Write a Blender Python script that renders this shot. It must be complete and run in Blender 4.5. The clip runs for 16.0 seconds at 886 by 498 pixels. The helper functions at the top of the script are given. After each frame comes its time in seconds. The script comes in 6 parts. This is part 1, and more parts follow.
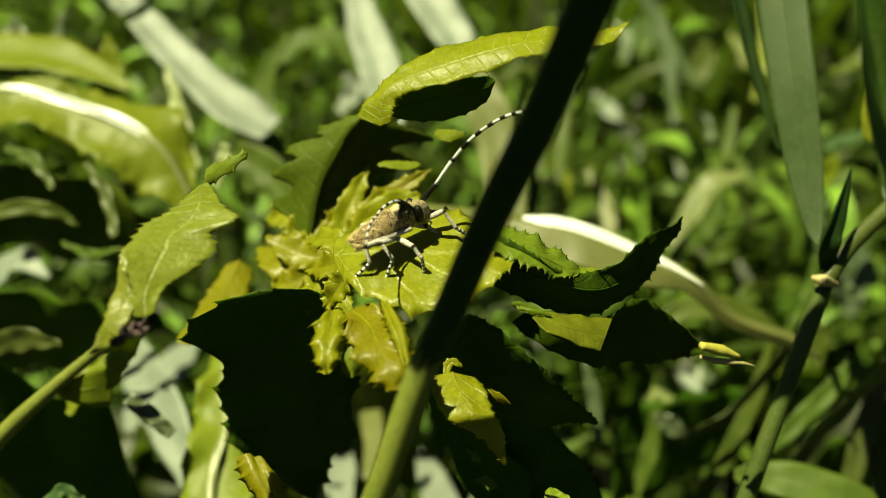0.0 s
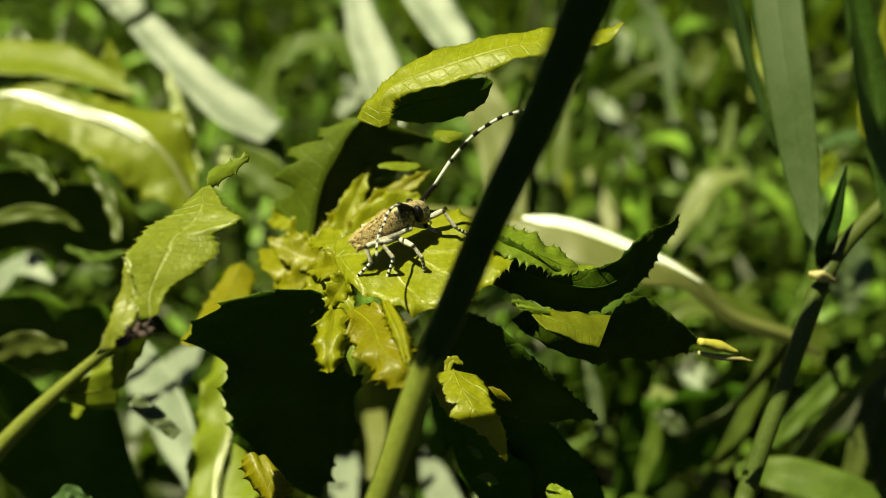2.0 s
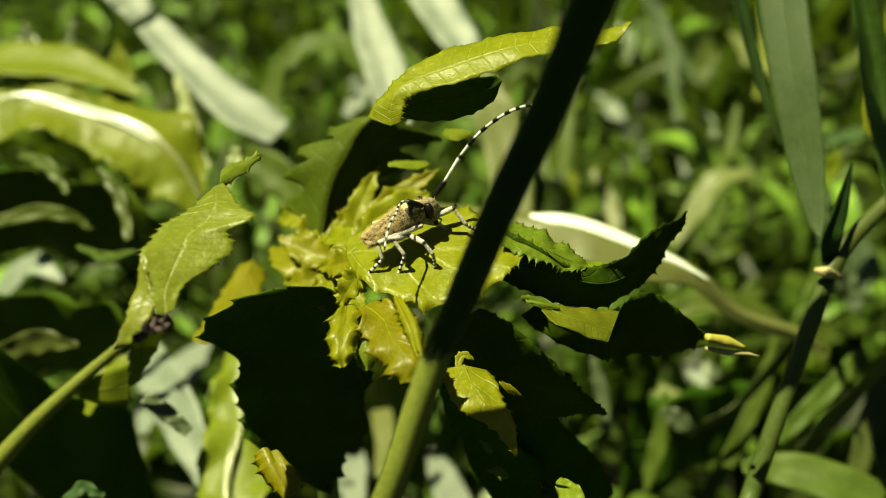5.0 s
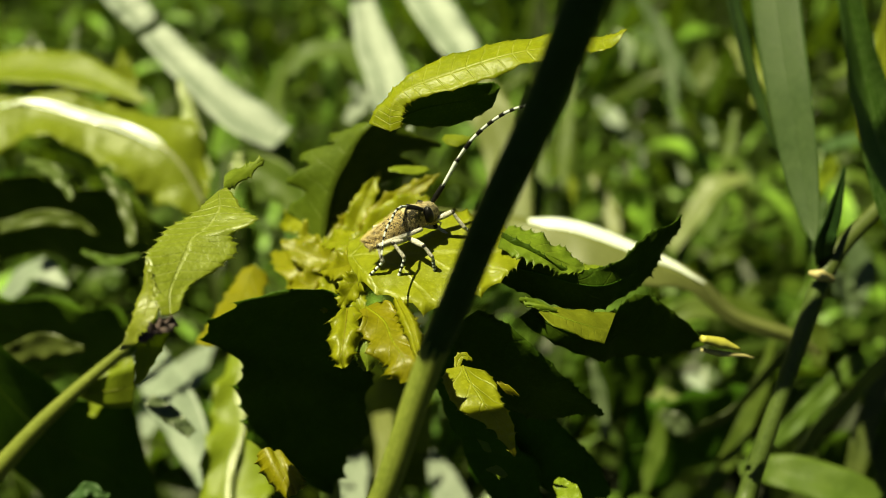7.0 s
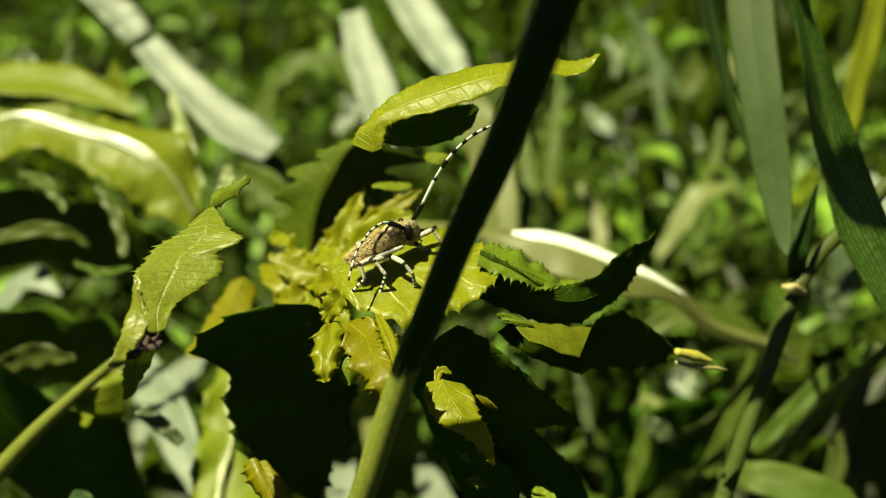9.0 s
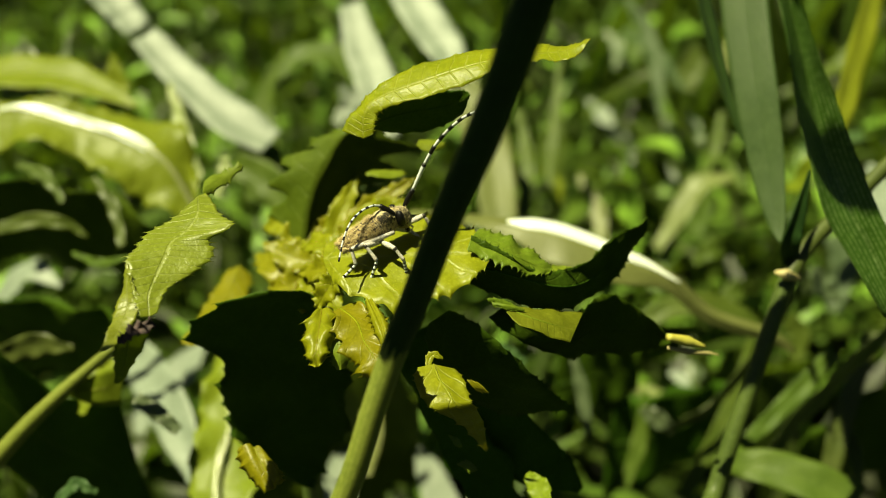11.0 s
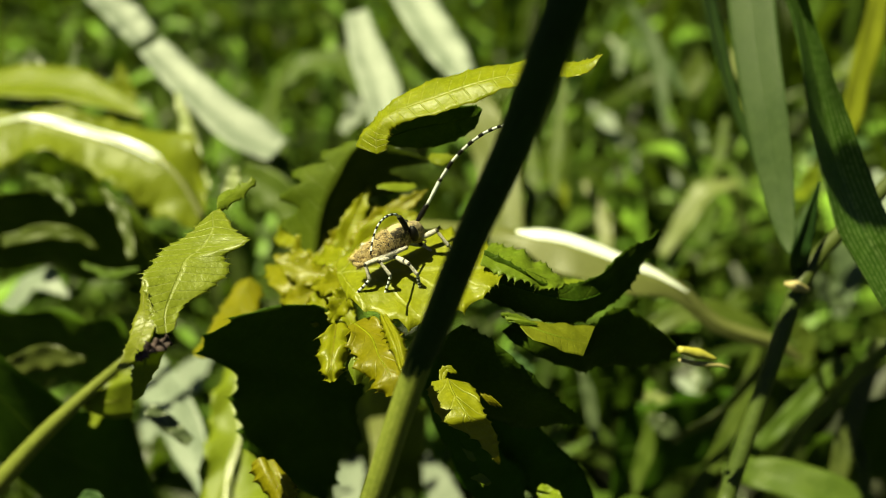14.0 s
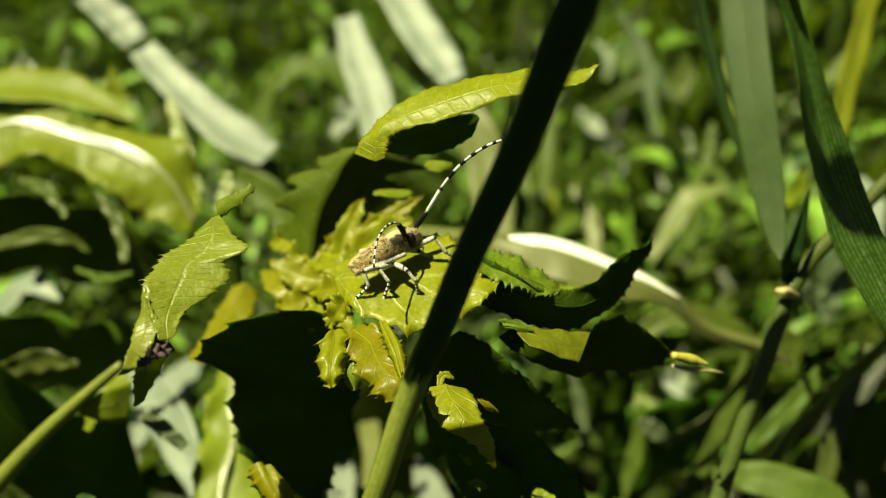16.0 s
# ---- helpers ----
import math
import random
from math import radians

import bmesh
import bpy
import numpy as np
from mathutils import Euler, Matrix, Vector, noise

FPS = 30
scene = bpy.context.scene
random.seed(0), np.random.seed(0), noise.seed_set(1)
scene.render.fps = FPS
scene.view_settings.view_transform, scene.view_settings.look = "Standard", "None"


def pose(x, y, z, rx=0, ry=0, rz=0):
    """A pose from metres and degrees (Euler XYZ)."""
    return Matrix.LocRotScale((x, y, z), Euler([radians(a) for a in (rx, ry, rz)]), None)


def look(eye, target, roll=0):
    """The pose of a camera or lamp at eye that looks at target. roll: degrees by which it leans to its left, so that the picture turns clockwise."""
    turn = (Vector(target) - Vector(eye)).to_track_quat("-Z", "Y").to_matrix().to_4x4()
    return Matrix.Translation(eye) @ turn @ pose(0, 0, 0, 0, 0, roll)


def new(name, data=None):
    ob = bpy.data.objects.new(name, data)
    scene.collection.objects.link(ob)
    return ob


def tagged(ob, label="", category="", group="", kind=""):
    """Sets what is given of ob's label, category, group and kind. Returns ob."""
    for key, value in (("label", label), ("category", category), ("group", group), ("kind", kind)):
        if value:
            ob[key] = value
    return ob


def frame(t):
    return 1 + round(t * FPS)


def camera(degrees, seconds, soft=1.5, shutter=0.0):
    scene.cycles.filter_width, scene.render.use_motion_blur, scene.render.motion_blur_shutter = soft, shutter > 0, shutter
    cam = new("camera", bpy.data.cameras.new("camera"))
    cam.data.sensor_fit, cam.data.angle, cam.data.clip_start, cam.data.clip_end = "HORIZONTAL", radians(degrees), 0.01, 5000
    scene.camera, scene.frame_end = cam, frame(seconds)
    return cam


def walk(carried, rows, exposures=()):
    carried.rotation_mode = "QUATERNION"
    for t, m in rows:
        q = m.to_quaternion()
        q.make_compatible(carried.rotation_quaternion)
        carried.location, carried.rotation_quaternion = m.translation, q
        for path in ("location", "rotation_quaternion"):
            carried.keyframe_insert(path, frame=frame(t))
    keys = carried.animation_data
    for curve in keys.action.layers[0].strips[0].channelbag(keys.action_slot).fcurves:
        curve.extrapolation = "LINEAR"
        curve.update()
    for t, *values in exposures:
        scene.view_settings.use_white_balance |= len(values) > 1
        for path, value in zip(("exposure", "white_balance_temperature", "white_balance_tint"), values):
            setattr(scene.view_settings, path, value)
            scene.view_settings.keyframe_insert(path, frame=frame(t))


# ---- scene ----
cam = camera(48.2, 16.0, soft=0.75)
cam.data.dof.use_dof = True
cam.data.dof.focus_distance = 0.196
cam.data.dof.aperture_fstop = 9.4
PATH = [
    (0.0, -0.00000, -0.00000, 0.40000, 60.000, -0.000, 0.000),
    (0.5, -0.00023, -0.00078, 0.39926, 60.076, 0.253, -0.134),
    (1.0, -0.00199, -0.00175, 0.39958, 60.055, 0.359, -0.242),
    (1.5, -0.00073, -0.00260, 0.39807, 60.207, 0.619, -0.262),
    (2.0, 0.00045, -0.00245, 0.40073, 60.141, 0.572, -0.179),
    (2.5, -0.00129, -0.00456, 0.39979, 60.150, 0.678, -0.161),
    (3.0, -0.00038, -0.00596, 0.39821, 60.052, 0.868, -0.221),
    (3.5, -0.00060, -0.00485, 0.40070, 60.081, 0.772, -0.224),
    (4.0, -0.00056, -0.00474, 0.40148, 60.141, 0.704, -0.145),
    (6.5, -0.00190, -0.00637, 0.40058, 60.425, 0.946, -0.064),
    (7.0, -0.00061, -0.00851, 0.40227, 60.620, 0.869, -0.070),
    (7.5, -0.00035, -0.00945, 0.40470, 60.698, 0.735, -0.101),
    (8.0, 0.00152, -0.00926, 0.40538, 60.699, 0.804, -0.153),
    (8.5, 0.00160, -0.01054, 0.40756, 60.692, 0.796, -0.172),
    (9.0, 0.00278, -0.01236, 0.40828, 60.643, 0.788, -0.265),
    (11.5, 0.00610, -0.01415, 0.40540, 60.406, 1.190, -0.028),
    (12.0, 0.00650, -0.01326, 0.40422, 60.467, 1.212, -0.043),
    (12.5, 0.00709, -0.01488, 0.40688, 60.431, 1.298, 0.169),
    (13.0, 0.00554, -0.01710, 0.40895, 60.460, 1.412, 0.176),
    (13.5, 0.00438, -0.01515, 0.40825, 60.419, 1.371, -0.138),
    (14.0, 0.00311, -0.01371, 0.40974, 60.495, 1.280, -0.162),
    (14.5, 0.00566, -0.01362, 0.41140, 60.488, 1.166, -0.150),
    (15.0, 0.00457, -0.01450, 0.41239, 60.459, 0.865, -0.415),
    (15.5, 0.00326, -0.01494, 0.41320, 60.502, 0.705, -0.546),
    (16.0, 0.00022, -0.01492, 0.41164, 60.597, 0.673, -0.891),
]
walk(cam, [(t, pose(x, y, z, rx, ry, rz)) for t, x, y, z, rx, ry, rz in PATH], [(0.0, 1.12, 6550, 6), (16.0, 1.20, 6550, 6)])

# world, sun, exposure
TO_SUN = Vector((-0.42, -0.08, 1.0)).normalized()
world = bpy.data.worlds.new("sky")
scene.world = world
world.use_nodes = True
wn = world.node_tree.nodes
sky = wn.new("ShaderNodeTexSky")
sky.sky_type, sky.sun_disc = "NISHITA", False
sky.sun_elevation = math.asin(TO_SUN.z)
sky.sun_rotation = math.atan2(TO_SUN.x, TO_SUN.y)
wn["Background"].inputs["Strength"].default_value = 0.010
world.node_tree.links.new(sky.outputs[0], wn["Background"].inputs["Color"])
sun = new("sun", bpy.data.lights.new("sun", "SUN"))
sun.data.energy, sun.data.angle, sun.data.color = 5.0, radians(0.53), (1.0, 0.94, 0.55)
sun.matrix_world = look(TO_SUN * 3, (0, 0, 0))


# ---------------------------------------------------------------- materials
def node(nt, kind, **values):
    n = nt.nodes.new(kind)
    for key, value in values.items():
        n.inputs[key.replace("_", " ")].default_value = value
    return n


def maths(nt, op, a, b=None, clamp=False):
    n = nt.nodes.new("ShaderNodeMath")
    n.operation, n.use_clamp = op, clamp
    for i, v in enumerate((a, b)):
        if v is None:
            continue
        if isinstance(v, (int, float)):
            n.inputs[i].default_value = v
        else:
            nt.links.new(v, n.inputs[i])
    return n.outputs[0]


def mixed(nt, fac, a, b):
    n = nt.nodes.new("ShaderNodeMix")
    n.data_type = "RGBA"
    for i, v in ((0, fac), (6, a), (7, b)):
        if isinstance(v, tuple):
            n.inputs[i].default_value = (*v, 1)
        elif isinstance(v, (int, float)):
            n.inputs[i].default_value = v
        else:
            nt.links.new(v, n.inputs[i])
    return n.outputs[2]


def ramp(nt, fac, lo, hi):
    n = nt.nodes.new("ShaderNodeMapRange")
    n.inputs[1].default_value, n.inputs[2].default_value = lo, hi
    nt.links.new(fac, n.inputs[0])
    return n.outputs[0]


def fresh(name):
    m = bpy.data.materials.new(name)
    m.use_nodes = True
    nt = m.node_tree
    return m, nt, nt.nodes["Principled BSDF"], nt.nodes["Material Output"]


def noise_of(nt, scale, detail=4, rough=0.6):
    co = nt.nodes.new("ShaderNodeTexCoord")
    n = node(nt, "ShaderNodeTexNoise", Scale=scale, Detail=detail, Roughness=rough)
    nt.links.new(co.outputs["Object"], n.inputs["Vector"])
    return n.outputs["Fac"]


def leaf_material(name, dark, light, vein, through_colour, veins=9.0, slant=1.6, rough=0.42, gleam=0.5, parallel=False, sheer=0.35, per_island=False, scale=1.0, relief=0.0):
    """Leaf skin: mottled colour, veins in its own length and breadth, light through it."""
    m, nt, bsdf, out = fresh(name)
    uv = nt.nodes.new("ShaderNodeTexCoord")
    sep = nt.nodes.new("ShaderNodeSeparateXYZ")
    nt.links.new(uv.outputs["UV"], sep.inputs[0])
    across = maths(nt, "ABSOLUTE", maths(nt, "SUBTRACT", maths(nt, "MULTIPLY", sep.outputs[0], 2.0), 1.0))
    big, fine = noise_of(nt, 120.0 * scale), noise_of(nt, 1100.0 * scale, 3)
    if parallel:
        line = maths(nt, "SINE", maths(nt, "MULTIPLY", sep.outputs[0], 6.283 * veins))
        lines = ramp(nt, line, 0.2, 1.0)
    else:
        ph = maths(nt, "SUBTRACT", maths(nt, "MULTIPLY", sep.outputs[1], veins), maths(nt, "MULTIPLY", across, slant))
        ph = maths(nt, "ADD", ph, maths(nt, "MULTIPLY", big, 0.5))
        line = maths(nt, "SINE", maths(nt, "MULTIPLY", ph, 6.283))
        lines = ramp(nt, line, 0.90, 1.0)
    rib = ramp(nt, across, 0.07, 0.02)
    lines = maths(nt, "MAXIMUM", lines, rib)
    col = mixed(nt, ramp(nt, big, 0.3, 0.7), dark, light)
    col = mixed(nt, maths(nt, "MULTIPLY", ramp(nt, fine, 0.45, 0.75), 0.35), col, tuple(min(1, c * 1.7) for c in light))
    if not parallel:
        speck = noise_of(nt, 3600.0 * scale, 2)
        col = mixed(nt, maths(nt, "MULTIPLY", ramp(nt, speck, 0.60, 0.68), 0.4), col, tuple(min(1, c * 2.2 + 0.03) for c in light))
    rnd = nt.nodes.new("ShaderNodeNewGeometry").outputs["Random Per Island"] if per_island else nt.nodes.new("ShaderNodeObjectInfo").outputs["Random"]
    hsv = node(nt, "ShaderNodeHueSaturation")
    nt.links.new(maths(nt, "ADD", maths(nt, "MULTIPLY", rnd, 0.03), 0.485), hsv.inputs["Hue"])
    nt.links.new(maths(nt, "ADD", maths(nt, "MULTIPLY", maths(nt, "POWER", rnd, 3.0) if per_island else rnd, 3.0 if per_island else 0.3), 0.35 if per_island else 0.85), hsv.inputs["Value"])
    nt.links.new(mixed(nt, maths(nt, "MULTIPLY", maths(nt, "MULTIPLY", lines, ramp(nt, fine, 0.35, 0.6)) if relief else lines, relief or (0.11 if parallel else 0.13)), col, vein), hsv.inputs["Color"])
    col = hsv.outputs[0]
    nt.links.new(col, bsdf.inputs["Base Color"])
    bsdf.inputs["Specular IOR Level"].default_value = gleam
    nt.links.new(maths(nt, "ADD", maths(nt, "MULTIPLY", fine, 0.2), rough - 0.1), bsdf.inputs["Roughness"])
    bump = node(nt, "ShaderNodeBump", Strength=0.2 if parallel else 0.32 + relief * 0.5, Distance=0.00025)
    nt.links.new(maths(nt, "ADD", maths(nt, "MULTIPLY", lines, 0.8), maths(nt, "ADD", fine, big)), bump.inputs["Height"])
    nt.links.new(bump.outputs[0], bsdf.inputs["Normal"])
    tr = node(nt, "ShaderNodeBsdfTranslucent")
    nt.links.new(mixed(nt, maths(nt, "MULTIPLY", lines, 0.5), through_colour, tuple(c * 0.6 for c in through_colour)), tr.inputs["Color"])
    mix = node(nt, "ShaderNodeMixShader", Fac=sheer)
    nt.links.new(bsdf.outputs[0], mix.inputs[1])
    nt.links.new(tr.outputs[0], mix.inputs[2])
    nt.links.new(mix.outputs[0], out.inputs[0])
    return m


def plain_material(name, a, b, scale, rough=0.5, metal=0.0, gleam=0.5, bump=0.3, depth=0.0002, sharp=0.15):
    """Two colours mottled at two scales, with relief."""
    m, nt, bsdf, out = fresh(name)
    big, fine = noise_of(nt, scale), noise_of(nt, scale * 7, 3)
    col = mixed(nt, ramp(nt, big, 0.5 - sharp, 0.5 + sharp), a, b)
    col = mixed(nt, maths(nt, "MULTIPLY", ramp(nt, fine, 0.4, 0.8), 0.4), col, tuple(c * 0.5 for c in a))
    nt.links.new(col, bsdf.inputs["Base Color"])
    nt.links.new(maths(nt, "ADD", maths(nt, "MULTIPLY", fine, 0.25), rough - 0.12), bsdf.inputs["Roughness"])
    bsdf.inputs["Metallic"].default_value, bsdf.inputs["Specular IOR Level"].default_value = metal, gleam
    bp = node(nt, "ShaderNodeBump", Strength=bump, Distance=depth)
    nt.links.new(maths(nt, "ADD", fine, big), bp.inputs["Height"])
    nt.links.new(bp.outputs[0], bsdf.inputs["Normal"])
    return m


THISTLE = leaf_material("thistle_leaf", (0.134, 0.171, 0.009), (0.183, 0.223, 0.015), (0.304, 0.351, 0.047), (0.295, 0.366, 0.004), veins=11, rough=0.4, gleam=0.2, sheer=0.42)
YOUNG = leaf_material("young_thistle_leaf", (0.158, 0.172, 0.003), (0.238, 0.236, 0.005), (0.36, 0.36, 0.06), (0.392, 0.378, 0.003), veins=6, rough=0.36, gleam=0.3, sheer=0.42, relief=0.2)
BENT = leaf_material("pale_bent_leaf", (0.150, 0.185, 0.012), (0.195, 0.232, 0.020), (0.42, 0.46, 0.16), (0.295, 0.366, 0.006), veins=17, slant=0.35, rough=0.36, gleam=0.4, sheer=0.4, relief=0.5)
ARCHED = leaf_material("arched_young_leaf", (0.150, 0.172, 0.003), (0.225, 0.232, 0.005), (0.44, 0.44, 0.10), (0.396, 0.377, 0.003), veins=26, slant=0.5, rough=0.38, gleam=0.3, sheer=0.42, relief=0.4)
BROAD = leaf_material("broad_young_leaf", (0.165, 0.176, 0.004), (0.240, 0.240, 0.008), (0.46, 0.46, 0.14), (0.396, 0.377, 0.003), veins=5, slant=1.3, rough=0.36, gleam=0.35, sheer=0.42, relief=0.35)
# dark thistle green with the shade already put into it
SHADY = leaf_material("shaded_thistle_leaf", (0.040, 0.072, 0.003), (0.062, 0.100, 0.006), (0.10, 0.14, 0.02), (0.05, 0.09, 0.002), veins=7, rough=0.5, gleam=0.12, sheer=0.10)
PALE_BLADE = leaf_material("pale_grass_blade", (0.160, 0.200, 0.150), (0.240, 0.280, 0.225), (0.31, 0.35, 0.29), (0.26, 0.32, 0.16), veins=12, parallel=True, rough=0.45, gleam=0.35, sheer=0.3, relief=0.25)
STRAW_GREEN = leaf_material("straw_green_blade", (0.118, 0.146, 0.036), (0.160, 0.188, 0.056), (0.27, 0.28, 0.11), (0.24, 0.27, 0.05), veins=12, parallel=True, rough=0.42, gleam=0.4, sheer=0.35)
# thistle green darkened, so that the leaves' shade is in the colour
DEEP_SHADE = leaf_material("deep_shade_thistle_leaf", (0.022, 0.052, 0.003), (0.04, 0.08, 0.005), (0.08, 0.13, 0.02), (0.10, 0.18, 0.004), veins=8, rough=0.5, gleam=0.06, sheer=0.2)
GRASS = leaf_material("grass_blade", (0.057, 0.096, 0.011), (0.089, 0.133, 0.018), (0.127, 0.185, 0.041), (0.152, 0.222, 0.011), veins=14, parallel=True, rough=0.45, gleam=0.2, sheer=0.4)
GLOSSY = leaf_material("glossy_grass_blade", (0.072, 0.104, 0.046), (0.110, 0.146, 0.072), (0.150, 0.186, 0.105), (0.160, 0.208, 0.028), veins=14, parallel=True, rough=0.36, gleam=0.6, sheer=0.3)
BLUE_GRASS = leaf_material("bluish_grass_blade", (0.056, 0.104, 0.034), (0.082, 0.138, 0.048), (0.109, 0.187, 0.072), (0.123, 0.238, 0.057), veins=16, parallel=True, rough=0.4, gleam=0.15, sheer=0.5)
MEADOW = leaf_material("meadow_grass", (0.020, 0.040, 0.004), (0.070, 0.108, 0.016), (0.110, 0.158, 0.036), (0.125, 0.200, 0.010), veins=8, parallel=True, rough=0.36, gleam=0.28, sheer=0.32, per_island=True, scale=0.4)
WEED = leaf_material("weed_leaf", (0.016, 0.036, 0.005), (0.092, 0.142, 0.016), (0.15, 0.21, 0.04), (0.16, 0.25, 0.012), veins=7, rough=0.4, gleam=0.22, sheer=0.3, per_island=True, scale=0.4)
RIBBED_GRASS = leaf_material("ribbed_grass_blade", (0.040, 0.085, 0.008), (0.062, 0.120, 0.012), (0.32, 0.40, 0.17), (0.07, 0.13, 0.006), veins=11, parallel=True, rough=0.36, gleam=0.4, sheer=0.08, relief=0.4)
DARK_GRASS = leaf_material("dark_grass_blade", (0.024, 0.058, 0.010), (0.044, 0.096, 0.016), (0.130, 0.238, 0.068), (0.101, 0.221, 0.017), veins=16, parallel=True, rough=0.38, sheer=0.2)
DEEP = leaf_material("deep_green_thistle_leaf", (0.075, 0.125, 0.006), (0.115, 0.17, 0.009), (0.24, 0.27, 0.05), (0.2, 0.27, 0.008), veins=7, rough=0.45, gleam=0.3, sheer=0.2)
STEM = leaf_material("grass_stem", (0.10, 0.13, 0.018), (0.15, 0.18, 0.028), (0.22, 0.25, 0.06), (0.15, 0.2, 0.02), veins=13, parallel=True, rough=0.42, gleam=0.35, sheer=0.06, relief=0.35)
# stem green darkened: the shade on stalks and blades is in the colour
SHADED_STEM = leaf_material("shaded_grass_stem", (0.036, 0.054, 0.010), (0.061, 0.083, 0.016), (0.094, 0.115, 0.029), (0.072, 0.101, 0.011), veins=9, parallel=True, rough=0.45, gleam=0.3, sheer=0.06)
CREAM = leaf_material("cream_grass_blade", (0.234, 0.270, 0.108), (0.324, 0.360, 0.162), (0.396, 0.414, 0.216), (0.450, 0.486, 0.126), veins=12, parallel=True, rough=0.3, gleam=0.7, sheer=0.4)
# near-white base puts the gloss highlight into the colour
RIDGE = leaf_material("gloss_white_rib", (0.60, 0.66, 0.58), (0.70, 0.76, 0.68), (0.74, 0.79, 0.72), (0.5, 0.54, 0.3), veins=5, parallel=True, rough=0.3, gleam=0.8, sheer=0.1)
# near-black green: puts the upper stem's shade into the sheath colour
SHEATH = leaf_material("shaded_grass_sheath", (0.0112, 0.0240, 0.0048), (0.0181, 0.0372, 0.0072), (0.0346, 0.0660, 0.0180), (0.0518, 0.0960, 0.0120), veins=9, parallel=True, rough=0.5, gleam=0.12, sheer=0.04)
STALK = plain_material("thistle_stalk", (0.06, 0.10, 0.015), (0.10, 0.14, 0.025), 200, rough=0.5)
WITHERED = plain_material("withered_leaf", (0.020, 0.012, 0.012), (0.085, 0.052, 0.050), 500, rough=0.8)
SOIL = plain_material("soil", (0.009, 0.012, 0.003), (0.018, 0.022, 0.006), 30, rough=0.9, depth=0.004)
STRAW = plain_material("straw", (0.30, 0.26, 0.10), (0.42, 0.36, 0.16), 300, rough=0.6)
YELLOW_RIM = plain_material("yellow_tip", (0.35, 0.33, 0.04), (0.45, 0.42, 0.08), 400, rough=0.5)
SHELL = plain_material("dark_shell", (0.012, 0.011, 0.010), (0.05, 0.04, 0.03), 900, rough=0.35)
GOLD = plain_material("golden_felt", (0.02, 0.015, 0.009), (0.56, 0.43, 0.19), 1500, rough=0.75, bump=0.9, sharp=0.13)
CREAM_FELT = plain_material("cream_felt", (0.05, 0.04, 0.02), (0.56, 0.46, 0.25), 2600, rough=0.7, bump=0.9)
HAIR = plain_material("golden_hair", (0.44, 0.33, 0.13), (0.66, 0.54, 0.28), 700, rough=0.5)
GREY = plain_material("grey_felt", (0.32, 0.30, 0.26), (0.64, 0.61, 0.55), 2200, rough=0.6, bump=0.6)
BLACK = plain_material("black_shell", (0.004, 0.004, 0.004), (0.010, 0.009, 0.008), 900, rough=0.35, gleam=0.2)
PALE = plain_material("pale_ring", (0.46, 0.50, 0.51), (0.62, 0.65, 0.64), 900, rough=0.45)


def wing_case_material():
    """Black shell under golden felt that parts in ragged cross bands."""
    m, nt, bsdf, out = fresh("banded_golden_felt")
    co = nt.nodes.new("ShaderNodeTexCoord")
    sep = nt.nodes.new("ShaderNodeSeparateXYZ")
    nt.links.new(co.outputs["UV"], sep.inputs[0])
    comb = nt.nodes.new("ShaderNodeCombineXYZ")
    nt.links.new(maths(nt, "MULTIPLY", sep.outputs[0], 26.0), comb.inputs[0])
    nt.links.new(maths(nt, "MULTIPLY", sep.outputs[1], 30.0), comb.inputs[1])
    bands = node(nt, "ShaderNodeTexNoise", Scale=1.0, Detail=3.0, Roughness=0.55, Distortion=0.6)
    nt.links.new(comb.outputs[0], bands.inputs["Vector"])
    fine, patch = noise_of(nt, 4200.0, 3), noise_of(nt, 330.0, 2)
    felt = mixed(nt, ramp(nt, patch, 0.45, 0.65), (0.40, 0.28, 0.095), (0.42, 0.37, 0.26))
    felt = mixed(nt, ramp(nt, fine, 0.35, 0.7), tuple((0.20, 0.14, 0.05)), felt)
    col = mixed(nt, ramp(nt, bands.outputs["Fac"], 0.45, 0.52), (0.018, 0.013, 0.008), felt)
    nt.links.new(col, bsdf.inputs["Base Color"])
    bsdf.inputs["Roughness"].default_value = 0.7
    bp = node(nt, "ShaderNodeBump", Strength=0.9, Distance=0.0002)
    nt.links.new(maths(nt, "ADD", fine, bands.outputs["Fac"]), bp.inputs["Height"])
    nt.links.new(bp.outputs[0], bsdf.inputs["Normal"])
    return m


